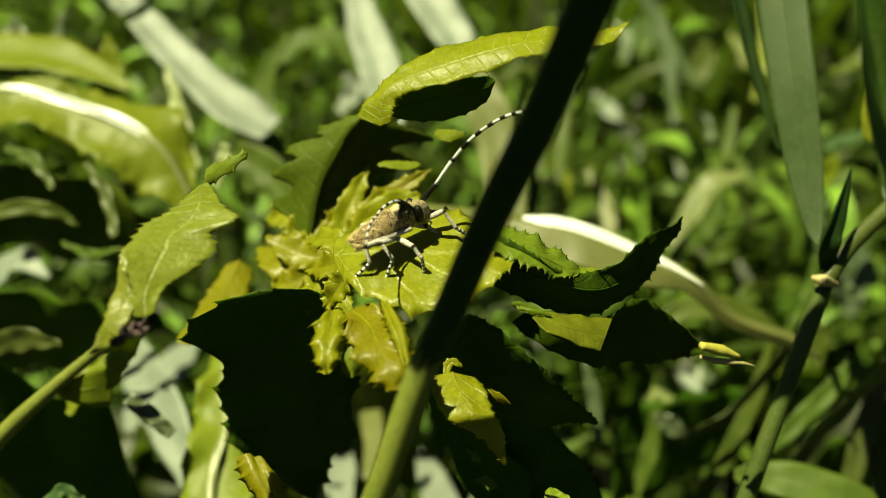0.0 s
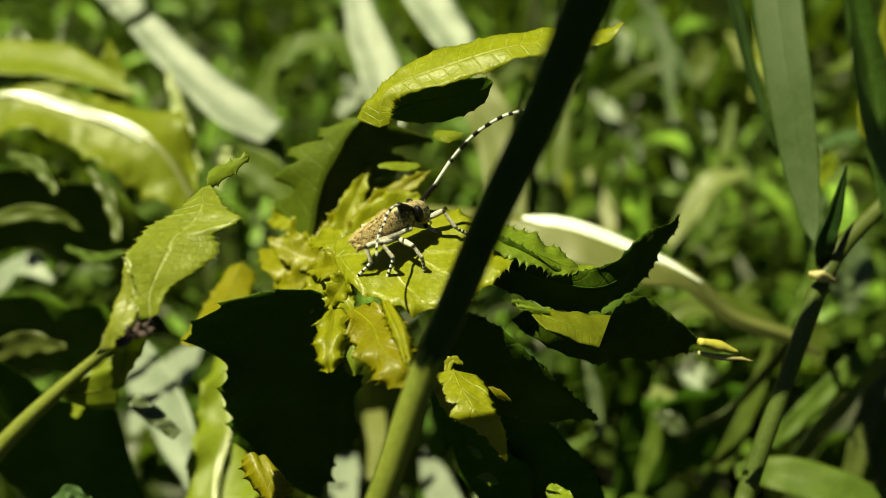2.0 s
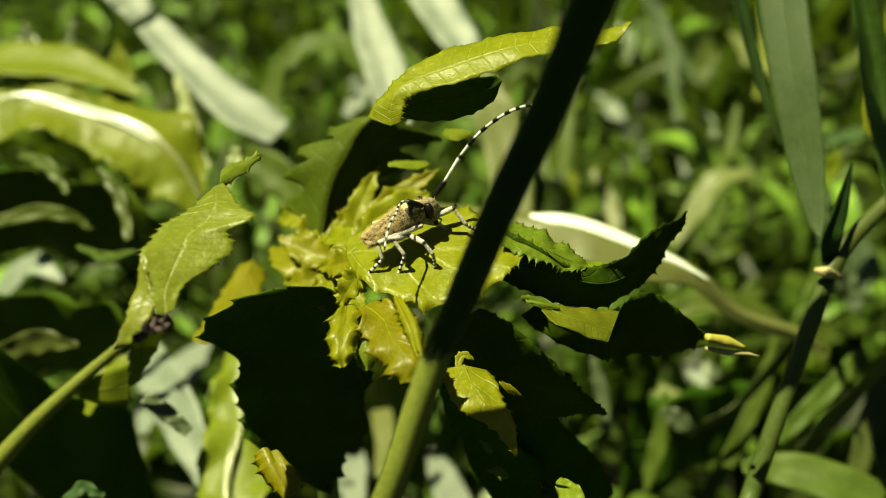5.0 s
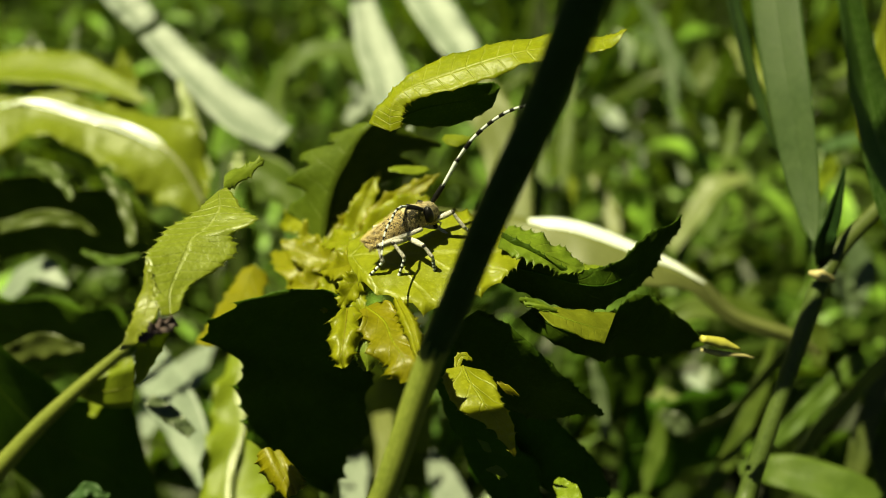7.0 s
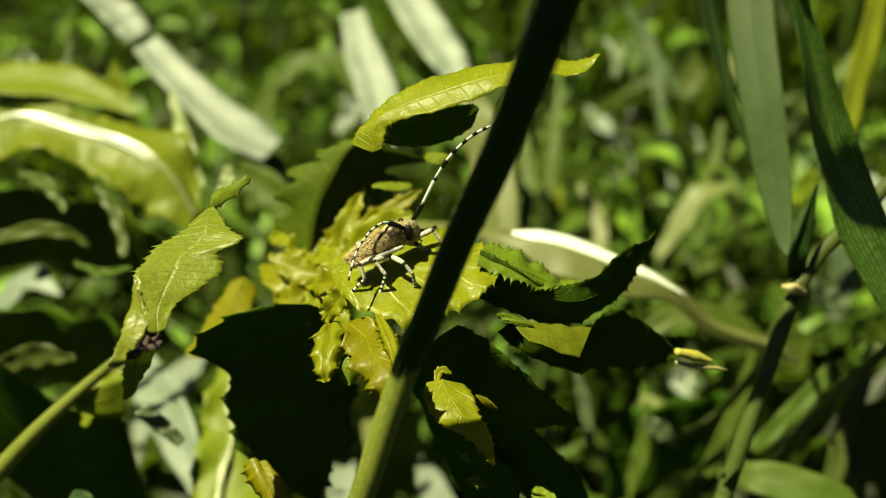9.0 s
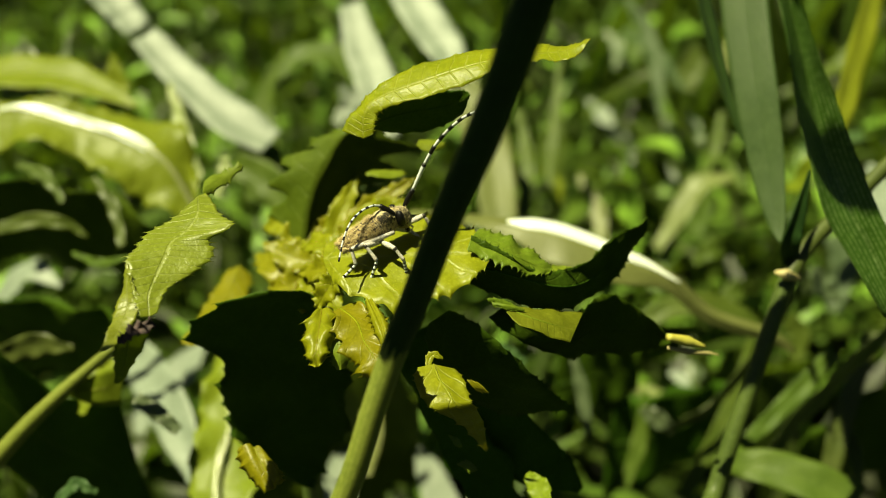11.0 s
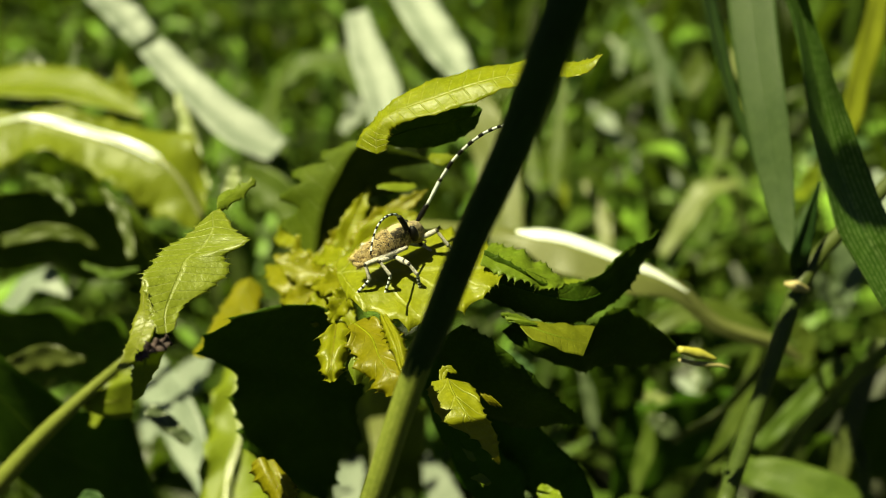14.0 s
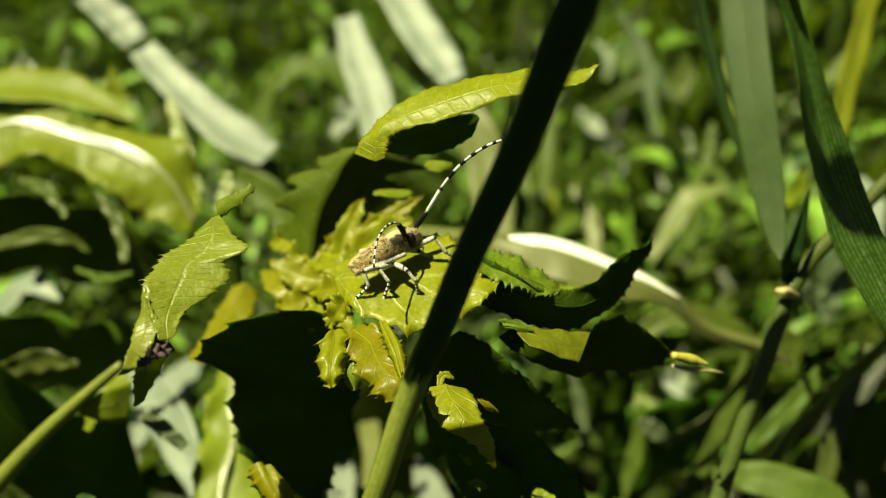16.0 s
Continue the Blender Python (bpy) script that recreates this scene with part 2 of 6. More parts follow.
def pronotum_material():
    """Black shell with three ragged cream stripes along it and gold down its sides."""
    m, nt, bsdf, out = fresh("striped_pronotum")
    co = nt.nodes.new("ShaderNodeTexCoord")
    sep = nt.nodes.new("ShaderNodeSeparateXYZ")
    nt.links.new(co.outputs["UV"], sep.inputs[0])
    rag, fine = noise_of(nt, 1500.0), noise_of(nt, 5200.0)
    around = maths(nt, "ADD", sep.outputs[0], maths(nt, "MULTIPLY", maths(nt, "SUBTRACT", rag, 0.5), 0.10))
    off = maths(nt, "ABSOLUTE", maths(nt, "SUBTRACT", around, 0.25))
    mid = ramp(nt, off, 0.062, 0.045)
    flank = ramp(nt, off, 0.165, 0.20)
    col = mixed(nt, maths(nt, "MULTIPLY", mid, 0.8), (0.022, 0.018, 0.012), (0.52, 0.44, 0.24))
    col = mixed(nt, maths(nt, "MULTIPLY", flank, ramp(nt, rag, 0.42, 0.52)), col, (0.46, 0.35, 0.15))
    col = mixed(nt, maths(nt, "MULTIPLY", ramp(nt, fine, 0.55, 0.62), 0.5), col, (0.38, 0.29, 0.13))
    nt.links.new(col, bsdf.inputs["Base Color"])
    bsdf.inputs["Roughness"].default_value = 0.55
    bp = node(nt, "ShaderNodeBump", Strength=0.8, Distance=0.0002)
    nt.links.new(fine, bp.inputs["Height"])
    nt.links.new(bp.outputs[0], bsdf.inputs["Normal"])
    return m


PRONOTUM = pronotum_material()
WING = wing_case_material()


# ---------------------------------------------------------------- shapes
def curve(points, n):
    """n + 1 points evenly on a smooth line through the given ones."""
    p = np.array(points, float)
    if len(p) == 2:
        p = np.array([p[0], (p[0] + p[1]) / 2, p[1]])
    q = np.vstack([2 * p[0] - p[1], p, 2 * p[-1] - p[-2]])
    out = []
    for s in np.linspace(0, len(p) - 1, n + 1):
        i = min(int(s), len(p) - 2)
        u = s - i
        a, b, c, d = q[i], q[i + 1], q[i + 2], q[i + 3]
        out.append(0.5 * (2 * b + (c - a) * u + (2 * a - 5 * b + 4 * c - d) * u * u + (3 * b - a - 3 * c + d) * u ** 3))
    return np.array(out)


def mesh_of(name, verts, faces, uvs=None, mats=(), index=None, smooth=True):
    me = bpy.data.meshes.new(name)
    me.from_pydata([tuple(map(float, v)) for v in verts], [], [tuple(map(int, q)) for q in faces])
    if uvs is not None:
        layer = me.uv_layers.new(name="UVMap")
        loops = np.zeros(len(me.loops), dtype=np.int32)
        me.loops.foreach_get("vertex_index", loops)
        layer.data.foreach_set("uv", np.asarray(uvs, dtype=np.float32)[loops].ravel())
    for m in mats:
        me.materials.append(m)
    if index is not None:
        me.polygons.foreach_set("material_index", np.asarray(index, dtype=np.int32))
    if smooth:
        me.polygons.foreach_set("use_smooth", [True] * len(me.polygons))
    me.update()
    return me


def thing(name, at, label, category, group="", kind=""):
    ob = new(name)
    ob.location = at
    ob.empty_display_size = 0.01
    return tagged(ob, label, category, group, kind)


PLACE = {}


def part(name, shape, mats, parent, label="", at=None):
    """One mesh object under a thing or part. shape: vertices in the world, faces, and more; at: its own origin in the world."""
    verts, faces, uvs, index = (tuple(shape) + (None, None))[:4]
    at = np.array(at if at is not None else PLACE.get(parent.name, tuple(parent.location)), float)
    base = np.array(PLACE.get(parent.name, tuple(parent.location)), float)
    me = mesh_of(name, np.asarray(verts) - at, faces, uvs, mats if isinstance(mats, (list, tuple)) else (mats,), index)
    ob = new(name, me)
    ob.parent = parent
    ob.location = at - base
    PLACE[ob.name] = tuple(at)
    if label:
        ob["label"] = label
    return ob


def unit(v):
    return v / np.maximum(np.linalg.norm(v, axis=-1, keepdims=True), 1e-12)


def sheet(stations, nu=80, nv=10, thick=0.0003, teeth=0.0, count=14, wavy=0.0, waves=3.0, bulge=0.0, lobes=0.0, lobe_count=4, seed=1, crinkle=0.0, spines=0.0):
    """A leaf over stations of (edge, middle, edge): thick, toothed, lobed, wavy and spiny as asked."""
    rng = np.random.default_rng(seed)
    le, mi, ri = (curve([s[k] for s in stations], nu) for k in range(3))
    tan = unit(np.gradient(mi, axis=0))
    up = unit(np.cross(tan, ri - le))
    s = np.linspace(0, 1, nu + 1)
    fade = np.clip(np.minimum(s / 0.1, (1 - s) / 0.06), 0, 1)[:, None]
    saws, apex = [], []
    for _ in range(2):
        at = (np.arange(count) + 0.5 + rng.uniform(-0.35, 0.35, count)) / count
        tall, wide = rng.uniform(0.35, 1.1, count), rng.uniform(0.35, 0.65, count) / count
        hump = np.max(np.clip(1 - np.abs(s[:, None] - at) / wide, 0, 1) ** 1.2 * tall, 1)
        spine = np.max(np.clip(1 - np.abs(s[:, None] - at - 0.1 * wide) / (0.2 * wide), 0, 1) * 0.6 * tall, 1)
        saws.append(hump + spine)
        apex.append(at)
    rows = []
    for v in np.linspace(-1, 1, nv + 1):
        a = abs(v)
        edge = le if v < 0 else ri
        side = edge - mi
        ph = seed * 1.7 + (0.4 if v < 0 else 0.0)
        saw = (saws[0] if v < 0 else saws[1])[:, None] * teeth * fade
        lobe = (np.cos((s * lobe_count + ph) * 6.283) * 0.5 - 0.5)[:, None] * lobes * fade
        q = mi + side * a * (1 + lobe * a ** 2)
        q = q + unit(side) * saw * a ** 5
        q = q + up * (bulge * 4 * a * (1 - a) + (wavy * np.sin(s * 6.283 * waves + ph * 3 + v) * a ** 2)[:, None] * fade)
        rows.append(q)
    top = np.stack(rows, 1)
    n = nv + 1
    if crinkle:
        for i in range(nu + 1):
            for j in range(n):
                top[i, j] += up[i] * crinkle * noise.noise(Vector(top[i, j]) * 260.0 + Vector((seed, 0, 0))) * fade[i] * abs(2 * j / nv - 1)
    nrm = unit(np.cross(np.gradient(top, axis=0), np.gradient(top, axis=1)))
    # outline thins to the margin
    taper = (1 - 0.75 * np.abs(np.linspace(-1, 1, n)) ** 3)[None, :, None]
    low = top - nrm * thick * taper
    verts = np.concatenate([top.reshape(-1, 3), low.reshape(-1, 3)])
    uv = np.stack(np.meshgrid(np.linspace(0, 1, n), s), -1).reshape(-1, 2)
    k = (nu + 1) * n
    faces = []
    for i in range(nu):
        for j in range(nv):
            a = i * n + j
            faces.append((a, a + 1, a + n + 1, a + n))
            faces.append((k + a, k + a + n, k + a + n + 1, k + a + 1))
        for j, flip in ((0, False), (nv, True)):
            a, b = i * n + j, (i + 1) * n + j
            faces.append((a, b, k + b, k + a) if not flip else (b, a, k + a, k + b))
    for j in range(nv):
        faces.append((j + 1, j, k + j, k + j + 1))
        a = nu * n + j
        faces.append((a, a + 1, k + a + 1, k + a))
    uv = np.concatenate([uv, uv])
    if spines:
        more_v, more_uv, c = [], [], len(verts)
        for col, at in ((0, apex[0]), (nv, apex[1])):
            for u in np.concatenate([at, at + 0.5 / count]):
                i = int(round(u * nu))
                if not 2 <= i <= nu - 2:
                    continue
                p, out = top[i, col], unit(top[i, col] - top[i, 1 if col == 0 else nv - 1])
                d = unit(out + tan[i] * rng.uniform(0.0, 0.8) + nrm[i, col] * rng.uniform(-0.4, 0.4))
                w = 0.00011
                more_v += [p - out * w + tan[i] * w, p - out * w - tan[i] * w, p - out * w + nrm[i, col] * w, p + d * spines * rng.uniform(0.5, 1.2)]
                more_uv += [(0.5, 0.5)] * 4
                faces += [(c, c + 1, c + 3), (c + 1, c + 2, c + 3), (c + 2, c, c + 3)]
                c += 4
        verts, uv = np.concatenate([verts, np.array(more_v)]), np.concatenate([uv, np.array(more_uv)])
    return verts, faces, uv


def ribbon(points, widths, face, fold=0.15, **more):
    """A blade on a line: half-widths along it, the way it faces, and how deep its keel is."""
    k = max(len(points), 4)
    mid = curve(points, k * 2)
    w = np.interp(np.linspace(0, 1, len(mid)), np.linspace(0, 1, len(widths)), widths)
    tan = unit(np.gradient(mid, axis=0))
    faces = np.array(face, float)
    if faces.ndim == 1:
        faces = np.tile(faces, (2, 1))
    fc = np.stack([np.interp(np.linspace(0, 1, len(mid)), np.linspace(0, 1, len(faces)), faces[:, c]) for c in range(3)], 1)
    side = unit(np.cross(tan, fc))
    up = unit(np.cross(side, tan))
    w = w[:, None]
    return sheet([(m - a * ww + u * ww * fold, m, m + a * ww + u * ww * fold) for m, a, ww, u in zip(mid, side, w, up)], **more)


def blade(name_of, points, widths, face, fold, mat, parent, **more):
    b = part(name_of, ribbon(points, widths, face, fold, **more), mat, parent)
    side = unit(np.cross(unit(np.gradient(curve(points, 20), axis=0)), np.array(face, float)))
    up = unit(np.cross(side, unit(np.gradient(curve(points, 20), axis=0))))
    part("midrib", tube(list((curve(points, 20) - up * 0.0003)[:20]), [0.0006, 0.0005, 0.0002], 24, 7), mat, b)
    return b


def tube(points, radii, n=30, sides=14, ridges=0.0, flat=1.0):
    mid = curve(points, n)
    r = np.interp(np.linspace(0, 1, n + 1), np.linspace(0, 1, len(radii)), radii)
    tan = unit(np.gradient(mid, axis=0))
    ref = np.array((0.3, -1.0, 0.2)) if abs(tan[0][1]) < 0.8 else np.array((1.0, 0, 0.1))
    a = unit(np.cross(tan, ref))
    b = np.cross(tan, a)
    verts, uv, faces = [], [], []
    for i in range(n + 1):
        for j in range(sides):
            th = 2 * math.pi * j / sides
            k = r[i] * (1 + ridges * math.cos(j * math.pi))
            verts.append(mid[i] + a[i] * math.cos(th) * k + b[i] * math.sin(th) * k * flat)
            uv.append((j / sides, i / n))
    for i in range(n):
        for j in range(sides):
            c, d = i * sides + j, i * sides + (j + 1) % sides
            faces.append((c, d, d + sides, c + sides))
    faces.append(tuple(range(sides))[::-1])
    faces.append(tuple(n * sides + j for j in range(sides)))
    return np.array(verts), faces, np.array(uv)


def midrib(st, r=0.0005):
    """A raised rib under a leaf, along its middle."""
    mid = curve([q[1] for q in st], 24)[:22]
    up = unit(np.cross(unit(np.gradient(mid, axis=0)), np.array(st[len(st) // 2][2]) - np.array(st[len(st) // 2][0])))
    return tube(list(mid - up * r * 0.3), [r, r * 0.7, r * 0.25], 30, 8)


# ---------------------------------------------------------------- ground and meadow
def build_ground():
    n, size = 60, 300.0
    ax = np.sign(np.linspace(-1, 1, n + 1)) * np.abs(np.linspace(-1, 1, n + 1)) ** 5 * size
    verts = []
    for y in ax:
        for x in ax:
            bump = 0.02 * math.sin(x * 2.1 + 1) * math.cos(y * 1.7) if abs(x) < 30 and abs(y) < 30 else 0
            verts.append((x, y, bump - 0.02))
    faces = [(i * (n + 1) + j, i * (n + 1) + j + 1, (i + 1) * (n + 1) + j + 1, (i + 1) * (n + 1) + j) for i in range(n) for j in range(n)]
    ob = new("ground", mesh_of("ground", verts, faces, None, (SOIL,)))
    tagged(ob, "dark earth under the dense green meadow", "ground", kind="structure")


def build_meadow():
    """The mass of grass that nobody could count, round the thistle and out into the distance."""
    rng = np.random.default_rng(7)
    verts, faces, uvs = [], [], []
    k = 0

    def grow(x, y, h, w, lean, az, droop, seg):
        nonlocal k
        d = np.array((math.cos(az), math.sin(az), 0))
        s = np.array((-math.sin(az), math.cos(az), 0))
        tw = rng.uniform(-1.0, 1.0)
        for i in range(seg + 1):
            u = i / seg
            out = lean * u + droop * u * u * u
            p = np.array((x, y, -0.03)) + d * h * out + np.array((0, 0, h * (u - 0.45 * droop * u ** 3)))
            ww = w * (0.55 + 0.9 * u) * (1 - u ** 3.0) + 0.0003
            sd = s * math.cos(tw * u) + d * math.sin(tw * u)
            verts.extend((p - sd * ww, p + np.array((0, 0, -0.25 * ww)) - d * 0.2 * ww, p + sd * ww))
            uvs.extend(((0, u), (0.5, u), (1, u)))
        for i in range(seg):
            a = k + 3 * i
            faces.extend(((a, a + 1, a + 4, a + 3), (a + 1, a + 2, a + 5, a + 4)))
        k += 3 * (seg + 1)

    def clear(x, y):
        """Whether nothing stands between the eye and the thistle there."""
        return y < 0.42 and abs(x) < 0.24 + 0.5 * max(y, 0) and y > -0.45

    for _ in range(3900):
        r, a = 1.75 * math.sqrt(rng.random()), rng.uniform(0, 6.283)
        x, y = r * math.cos(a), 0.15 + r * math.sin(a)
        if clear(x, y):
            continue
        far = 0.75 + 0.35 * min(abs(y), 1.5)
        grow(x, y, rng.uniform(0.14, 0.30) * far, rng.uniform(0.004, 0.0125), rng.uniform(0.0, 0.5), rng.uniform(0, 6.283), rng.uniform(0, 1.1), 7)
    for _ in range(1500):
        y = rng.uniform(0.26, 0.8)
        x = rng.uniform(-0.2 - 0.5 * y, 0.2 + 0.5 * y)
        if x > 0.02 and y < 0.6 and rng.random() < 0.75:
            continue
        grow(x, y, rng.uniform(0.07, 0.19), rng.uniform(0.004, 0.010), rng.uniform(0.0, 0.5), rng.uniform(0, 6.283), rng.uniform(0, 1.0), 5)
    for _ in range(1500):
        r, a = rng.uniform(0.45, 1.75), rng.uniform(0, 6.283)
        x, y = r * math.cos(a), 0.15 + r * math.sin(a)
        if clear(x, y) or (y > -0.5 and abs(x) < 0.48 + 0.3 * max(y, 0) and y < 0.6) or (x < 0.03 and y > 0.2 and rng.random() < 0.6):
            continue
        grow(x, y, rng.uniform(0.35, 0.75), rng.uniform(0.003, 0.0075), rng.uniform(0.0, 0.3), rng.uniform(0, 6.283), rng.uniform(0, 0.7), 8)
    for _ in range(16000):
        r, a = 1.6 + 6.0 * rng.random() ** 1.5, rng.uniform(0, 6.283)
        grow(r * math.cos(a), r * math.sin(a), rng.uniform(0.2, 0.6), rng.uniform(0.004, 0.012), rng.uniform(0, 0.4), rng.uniform(0, 6.283), rng.uniform(0, 0.8), 4)
    ob = new("meadow_grass", mesh_of("meadow_grass", verts, faces, uvs, (MEADOW,)))
    tagged(ob, "dense sunlit green meadow grass, lush and tangled", "grass", kind="stuff")


def build_weeds():
    """Low broad-leaved weeds among the grass, too many to count: thin stems with keeled, drooping leaves."""
    rng = np.random.default_rng(23)
    verts, faces, uvs = [], [], []

    def strip(rows):
        k = len(verts)
        for i, (l, m, r) in enumerate(rows):
            verts.extend((l, m, r))
            uvs.extend((u, i / (len(rows) - 1)) for u in (0, 0.5, 1))
        for i in range(len(rows) - 1):
            a = k + 3 * i
            faces.extend(((a, a + 1, a + 4, a + 3), (a + 1, a + 2, a + 5, a + 4)))

    for _ in range(420):
        y = rng.uniform(0.40, 1.1)
        x = rng.uniform(-0.15 - 0.5 * y, 0.15 + 0.5 * y)
        h = rng.uniform(0.10, 0.23) * (0.8 + 0.3 * y)
        lean = rng.normal(0, 0.15, 2)
        foot = np.array((x, y, -0.03))
        head = foot + np.array((lean[0] * h, lean[1] * h, h))
        e = np.array((0.0009, 0, 0))
        strip([(p - e, p + np.array((0, -0.0009, 0)), p + e) for p in (foot, (foot + head) / 2, head)])
        for _ in range(rng.integers(5, 9)):
            p = foot + (head - foot) * rng.uniform(0.35, 1.0)
            az, rise, ln, w = rng.uniform(0, 6.283), rng.uniform(-0.2, 0.9), rng.uniform(0.03, 0.075), rng.uniform(0.0022, 0.0062)
            d = np.array((math.cos(az), math.sin(az), 0))
            roll = rng.normal(0, 0.5)
            sd = np.array((-math.sin(az), math.cos(az), 0)) * math.cos(roll) + np.array((0, 0, 1)) * math.sin(roll)
            droop = rng.uniform(0.3, 1.2)
            rows = []
            for i in range(7):
                u = i / 6
                c = p + d * ln * u + np.array((0, 0, ln * (rise * u - droop * u * u)))
                ww = w * math.sin(math.pi * min(1, 0.08 + 0.92 * u)) ** 0.7 + 0.0002
                rows.append((c - sd * ww + np.array((0, 0, 0.3 * ww)), c, c + sd * ww + np.array((0, 0, 0.3 * ww))))
            strip(rows)
    ob = new("weed_leaves", mesh_of("weed_leaves", verts, faces, uvs, (WEED,)))
    tagged(ob, "small glossy weed leaves scattered through sunlit grass", "weeds", kind="stuff")


# ---------------------------------------------------------------- thistle
def build_thistle():
    base = (-0.0225, 0.1781, 0.2804)
    ob = thing("thistle_plant", (base[0], base[1], -0.02), "young creeping thistle with toothed yellow-green leaves, growing in grass", "thistle")
    part("stalk", tube([(-0.0219, 0.1775, 0.2894), (-0.0234, 0.1781, 0.2804), (-0.0266, 0.1805, 0.2666), (-0.0319, 0.1814, 0.2461), (base[0] - 0.008, base[1] + 0.012, 0.10), (base[0], base[1], -0.02)], [0.0014, 0.0018, 0.0022, 0.0026, 0.003, 0.0034], 40, 14, 0.03), STALK, ob, "ridged pale green stalk")

    def leaf(st, mat, label="", rib=True, **more):
        more["nu"] = max(more.get("nu", 0), 130)
        lf = part("leaf", sheet(st, **{"crinkle": 0.0007, **more}), mat, ob, label)
        if rib:
            part("midrib", midrib(st, 0.00028), mat, lf)
        return lf

    # the leaf under the beetle
    leaf([((-0.0202, 0.1640, 0.3001), (-0.0218, 0.1700, 0.3004), (-0.0217, 0.1742, 0.3017)),
          ((-0.0171, 0.1568, 0.3016), (-0.0158, 0.1659, 0.3033), (-0.0152, 0.1750, 0.3050)),
          ((-0.0050, 0.1508, 0.3002), (-0.0053, 0.1641, 0.3042), (-0.0050, 0.1761, 0.3070)),
          ((0.0032, 0.1531, 0.3012), (0.0034, 0.1637, 0.3046), (0.0041, 0.1750, 0.3072)),
          ((0.0096, 0.1563, 0.3026), (0.0104, 0.1632, 0.3047), (0.0108, 0.1698, 0.3062)),
          ((0.0137, 0.1617, 0.3040), (0.0140, 0.1628, 0.3039), (0.0138, 0.1635, 0.3042))], BROAD, "broad bright toothed leaf", rib=False, crinkle=0.0012, spines=0.0011, teeth=0.0014, count=11, wavy=0.0005, nu=110, nv=14, seed=3, bulge=0.0003)
    # the long arched leaf above
    leaf([((-0.0096, 0.1730, 0.3277), (-0.0119, 0.1731, 0.3267), (-0.0163, 0.1753, 0.3276)),
          ((-0.0093, 0.1741, 0.3306), (-0.0115, 0.1751, 0.3314), (-0.0137, 0.1776, 0.3315)),
          ((-0.0076, 0.1746, 0.3325), (-0.0087, 0.1767, 0.3341), (-0.0094, 0.1795, 0.3349)),
          ((0.0017, 0.1739, 0.3352), (0.0006, 0.1774, 0.3373), (0.0001, 0.1830, 0.3390)),
          ((0.0120, 0.1749, 0.3389), (0.0117, 0.1781, 0.3405), (0.0112, 0.1832, 0.3414)),
          ((0.0224, 0.1762, 0.3411), (0.0224, 0.1789, 0.3419), (0.0225, 0.1828, 0.3426)),
          ((0.0297, 0.1766, 0.3418), (0.0302, 0.1793, 0.3426), (0.0304, 0.1818, 0.3429)),
          ((0.0344, 0.1803, 0.3443), (0.0345, 0.1803, 0.3444), (0.0346, 0.1804, 0.3445))], ARCHED, "long arched sunlit leaf", rib=False, spines=0.0006, teeth=0.0005, count=24, wavy=0.0004, nu=130, seed=5)
    # its far half, shade put in as a darker green
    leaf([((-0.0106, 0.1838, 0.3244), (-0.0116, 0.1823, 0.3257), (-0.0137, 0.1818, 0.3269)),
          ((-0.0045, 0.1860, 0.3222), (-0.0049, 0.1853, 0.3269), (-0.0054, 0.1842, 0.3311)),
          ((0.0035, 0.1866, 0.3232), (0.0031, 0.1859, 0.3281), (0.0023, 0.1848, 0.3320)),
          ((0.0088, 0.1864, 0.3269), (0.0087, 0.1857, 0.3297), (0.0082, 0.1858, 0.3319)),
          ((0.0103, 0.1862, 0.3306), (0.0103, 0.1863, 0.3308), (0.0102, 0.1865, 0.3310))], DEEP_SHADE, "", teeth=0.0004, count=9, seed=6)
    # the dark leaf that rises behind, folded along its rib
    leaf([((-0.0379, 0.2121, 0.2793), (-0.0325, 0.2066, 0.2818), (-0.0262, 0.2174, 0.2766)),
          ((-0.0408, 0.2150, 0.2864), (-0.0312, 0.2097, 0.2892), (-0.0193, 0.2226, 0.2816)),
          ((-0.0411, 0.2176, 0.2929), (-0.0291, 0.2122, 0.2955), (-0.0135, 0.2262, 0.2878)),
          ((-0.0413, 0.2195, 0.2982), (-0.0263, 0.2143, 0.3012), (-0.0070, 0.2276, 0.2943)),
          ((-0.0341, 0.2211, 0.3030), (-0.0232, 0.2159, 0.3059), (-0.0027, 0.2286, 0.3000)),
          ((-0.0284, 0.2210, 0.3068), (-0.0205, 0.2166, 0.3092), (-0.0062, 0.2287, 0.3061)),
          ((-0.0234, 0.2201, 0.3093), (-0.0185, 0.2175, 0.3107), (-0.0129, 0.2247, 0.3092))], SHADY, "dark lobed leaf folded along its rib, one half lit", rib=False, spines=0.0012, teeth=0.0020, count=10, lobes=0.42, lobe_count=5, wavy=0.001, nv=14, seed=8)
    leaf([((-0.0150, 0.2053, 0.3036), (-0.0148, 0.2054, 0.3038), (-0.0148, 0.2065, 0.3037)), ((-0.0121, 0.2040, 0.3034), (-0.0119, 0.2054, 0.3038), (-0.0117, 0.2068, 0.3041)), ((-0.0080, 0.2048, 0.3027), (-0.0078, 0.2062, 0.3031), (-0.0075, 0.2075, 0.3035)), ((-0.0052, 0.2070, 0.3026), (-0.0051, 0.2071, 0.3027), (-0.0049, 0.2071, 0.3028))], THISTLE, "", rib=False, teeth=0.0003, count=4, seed=36)
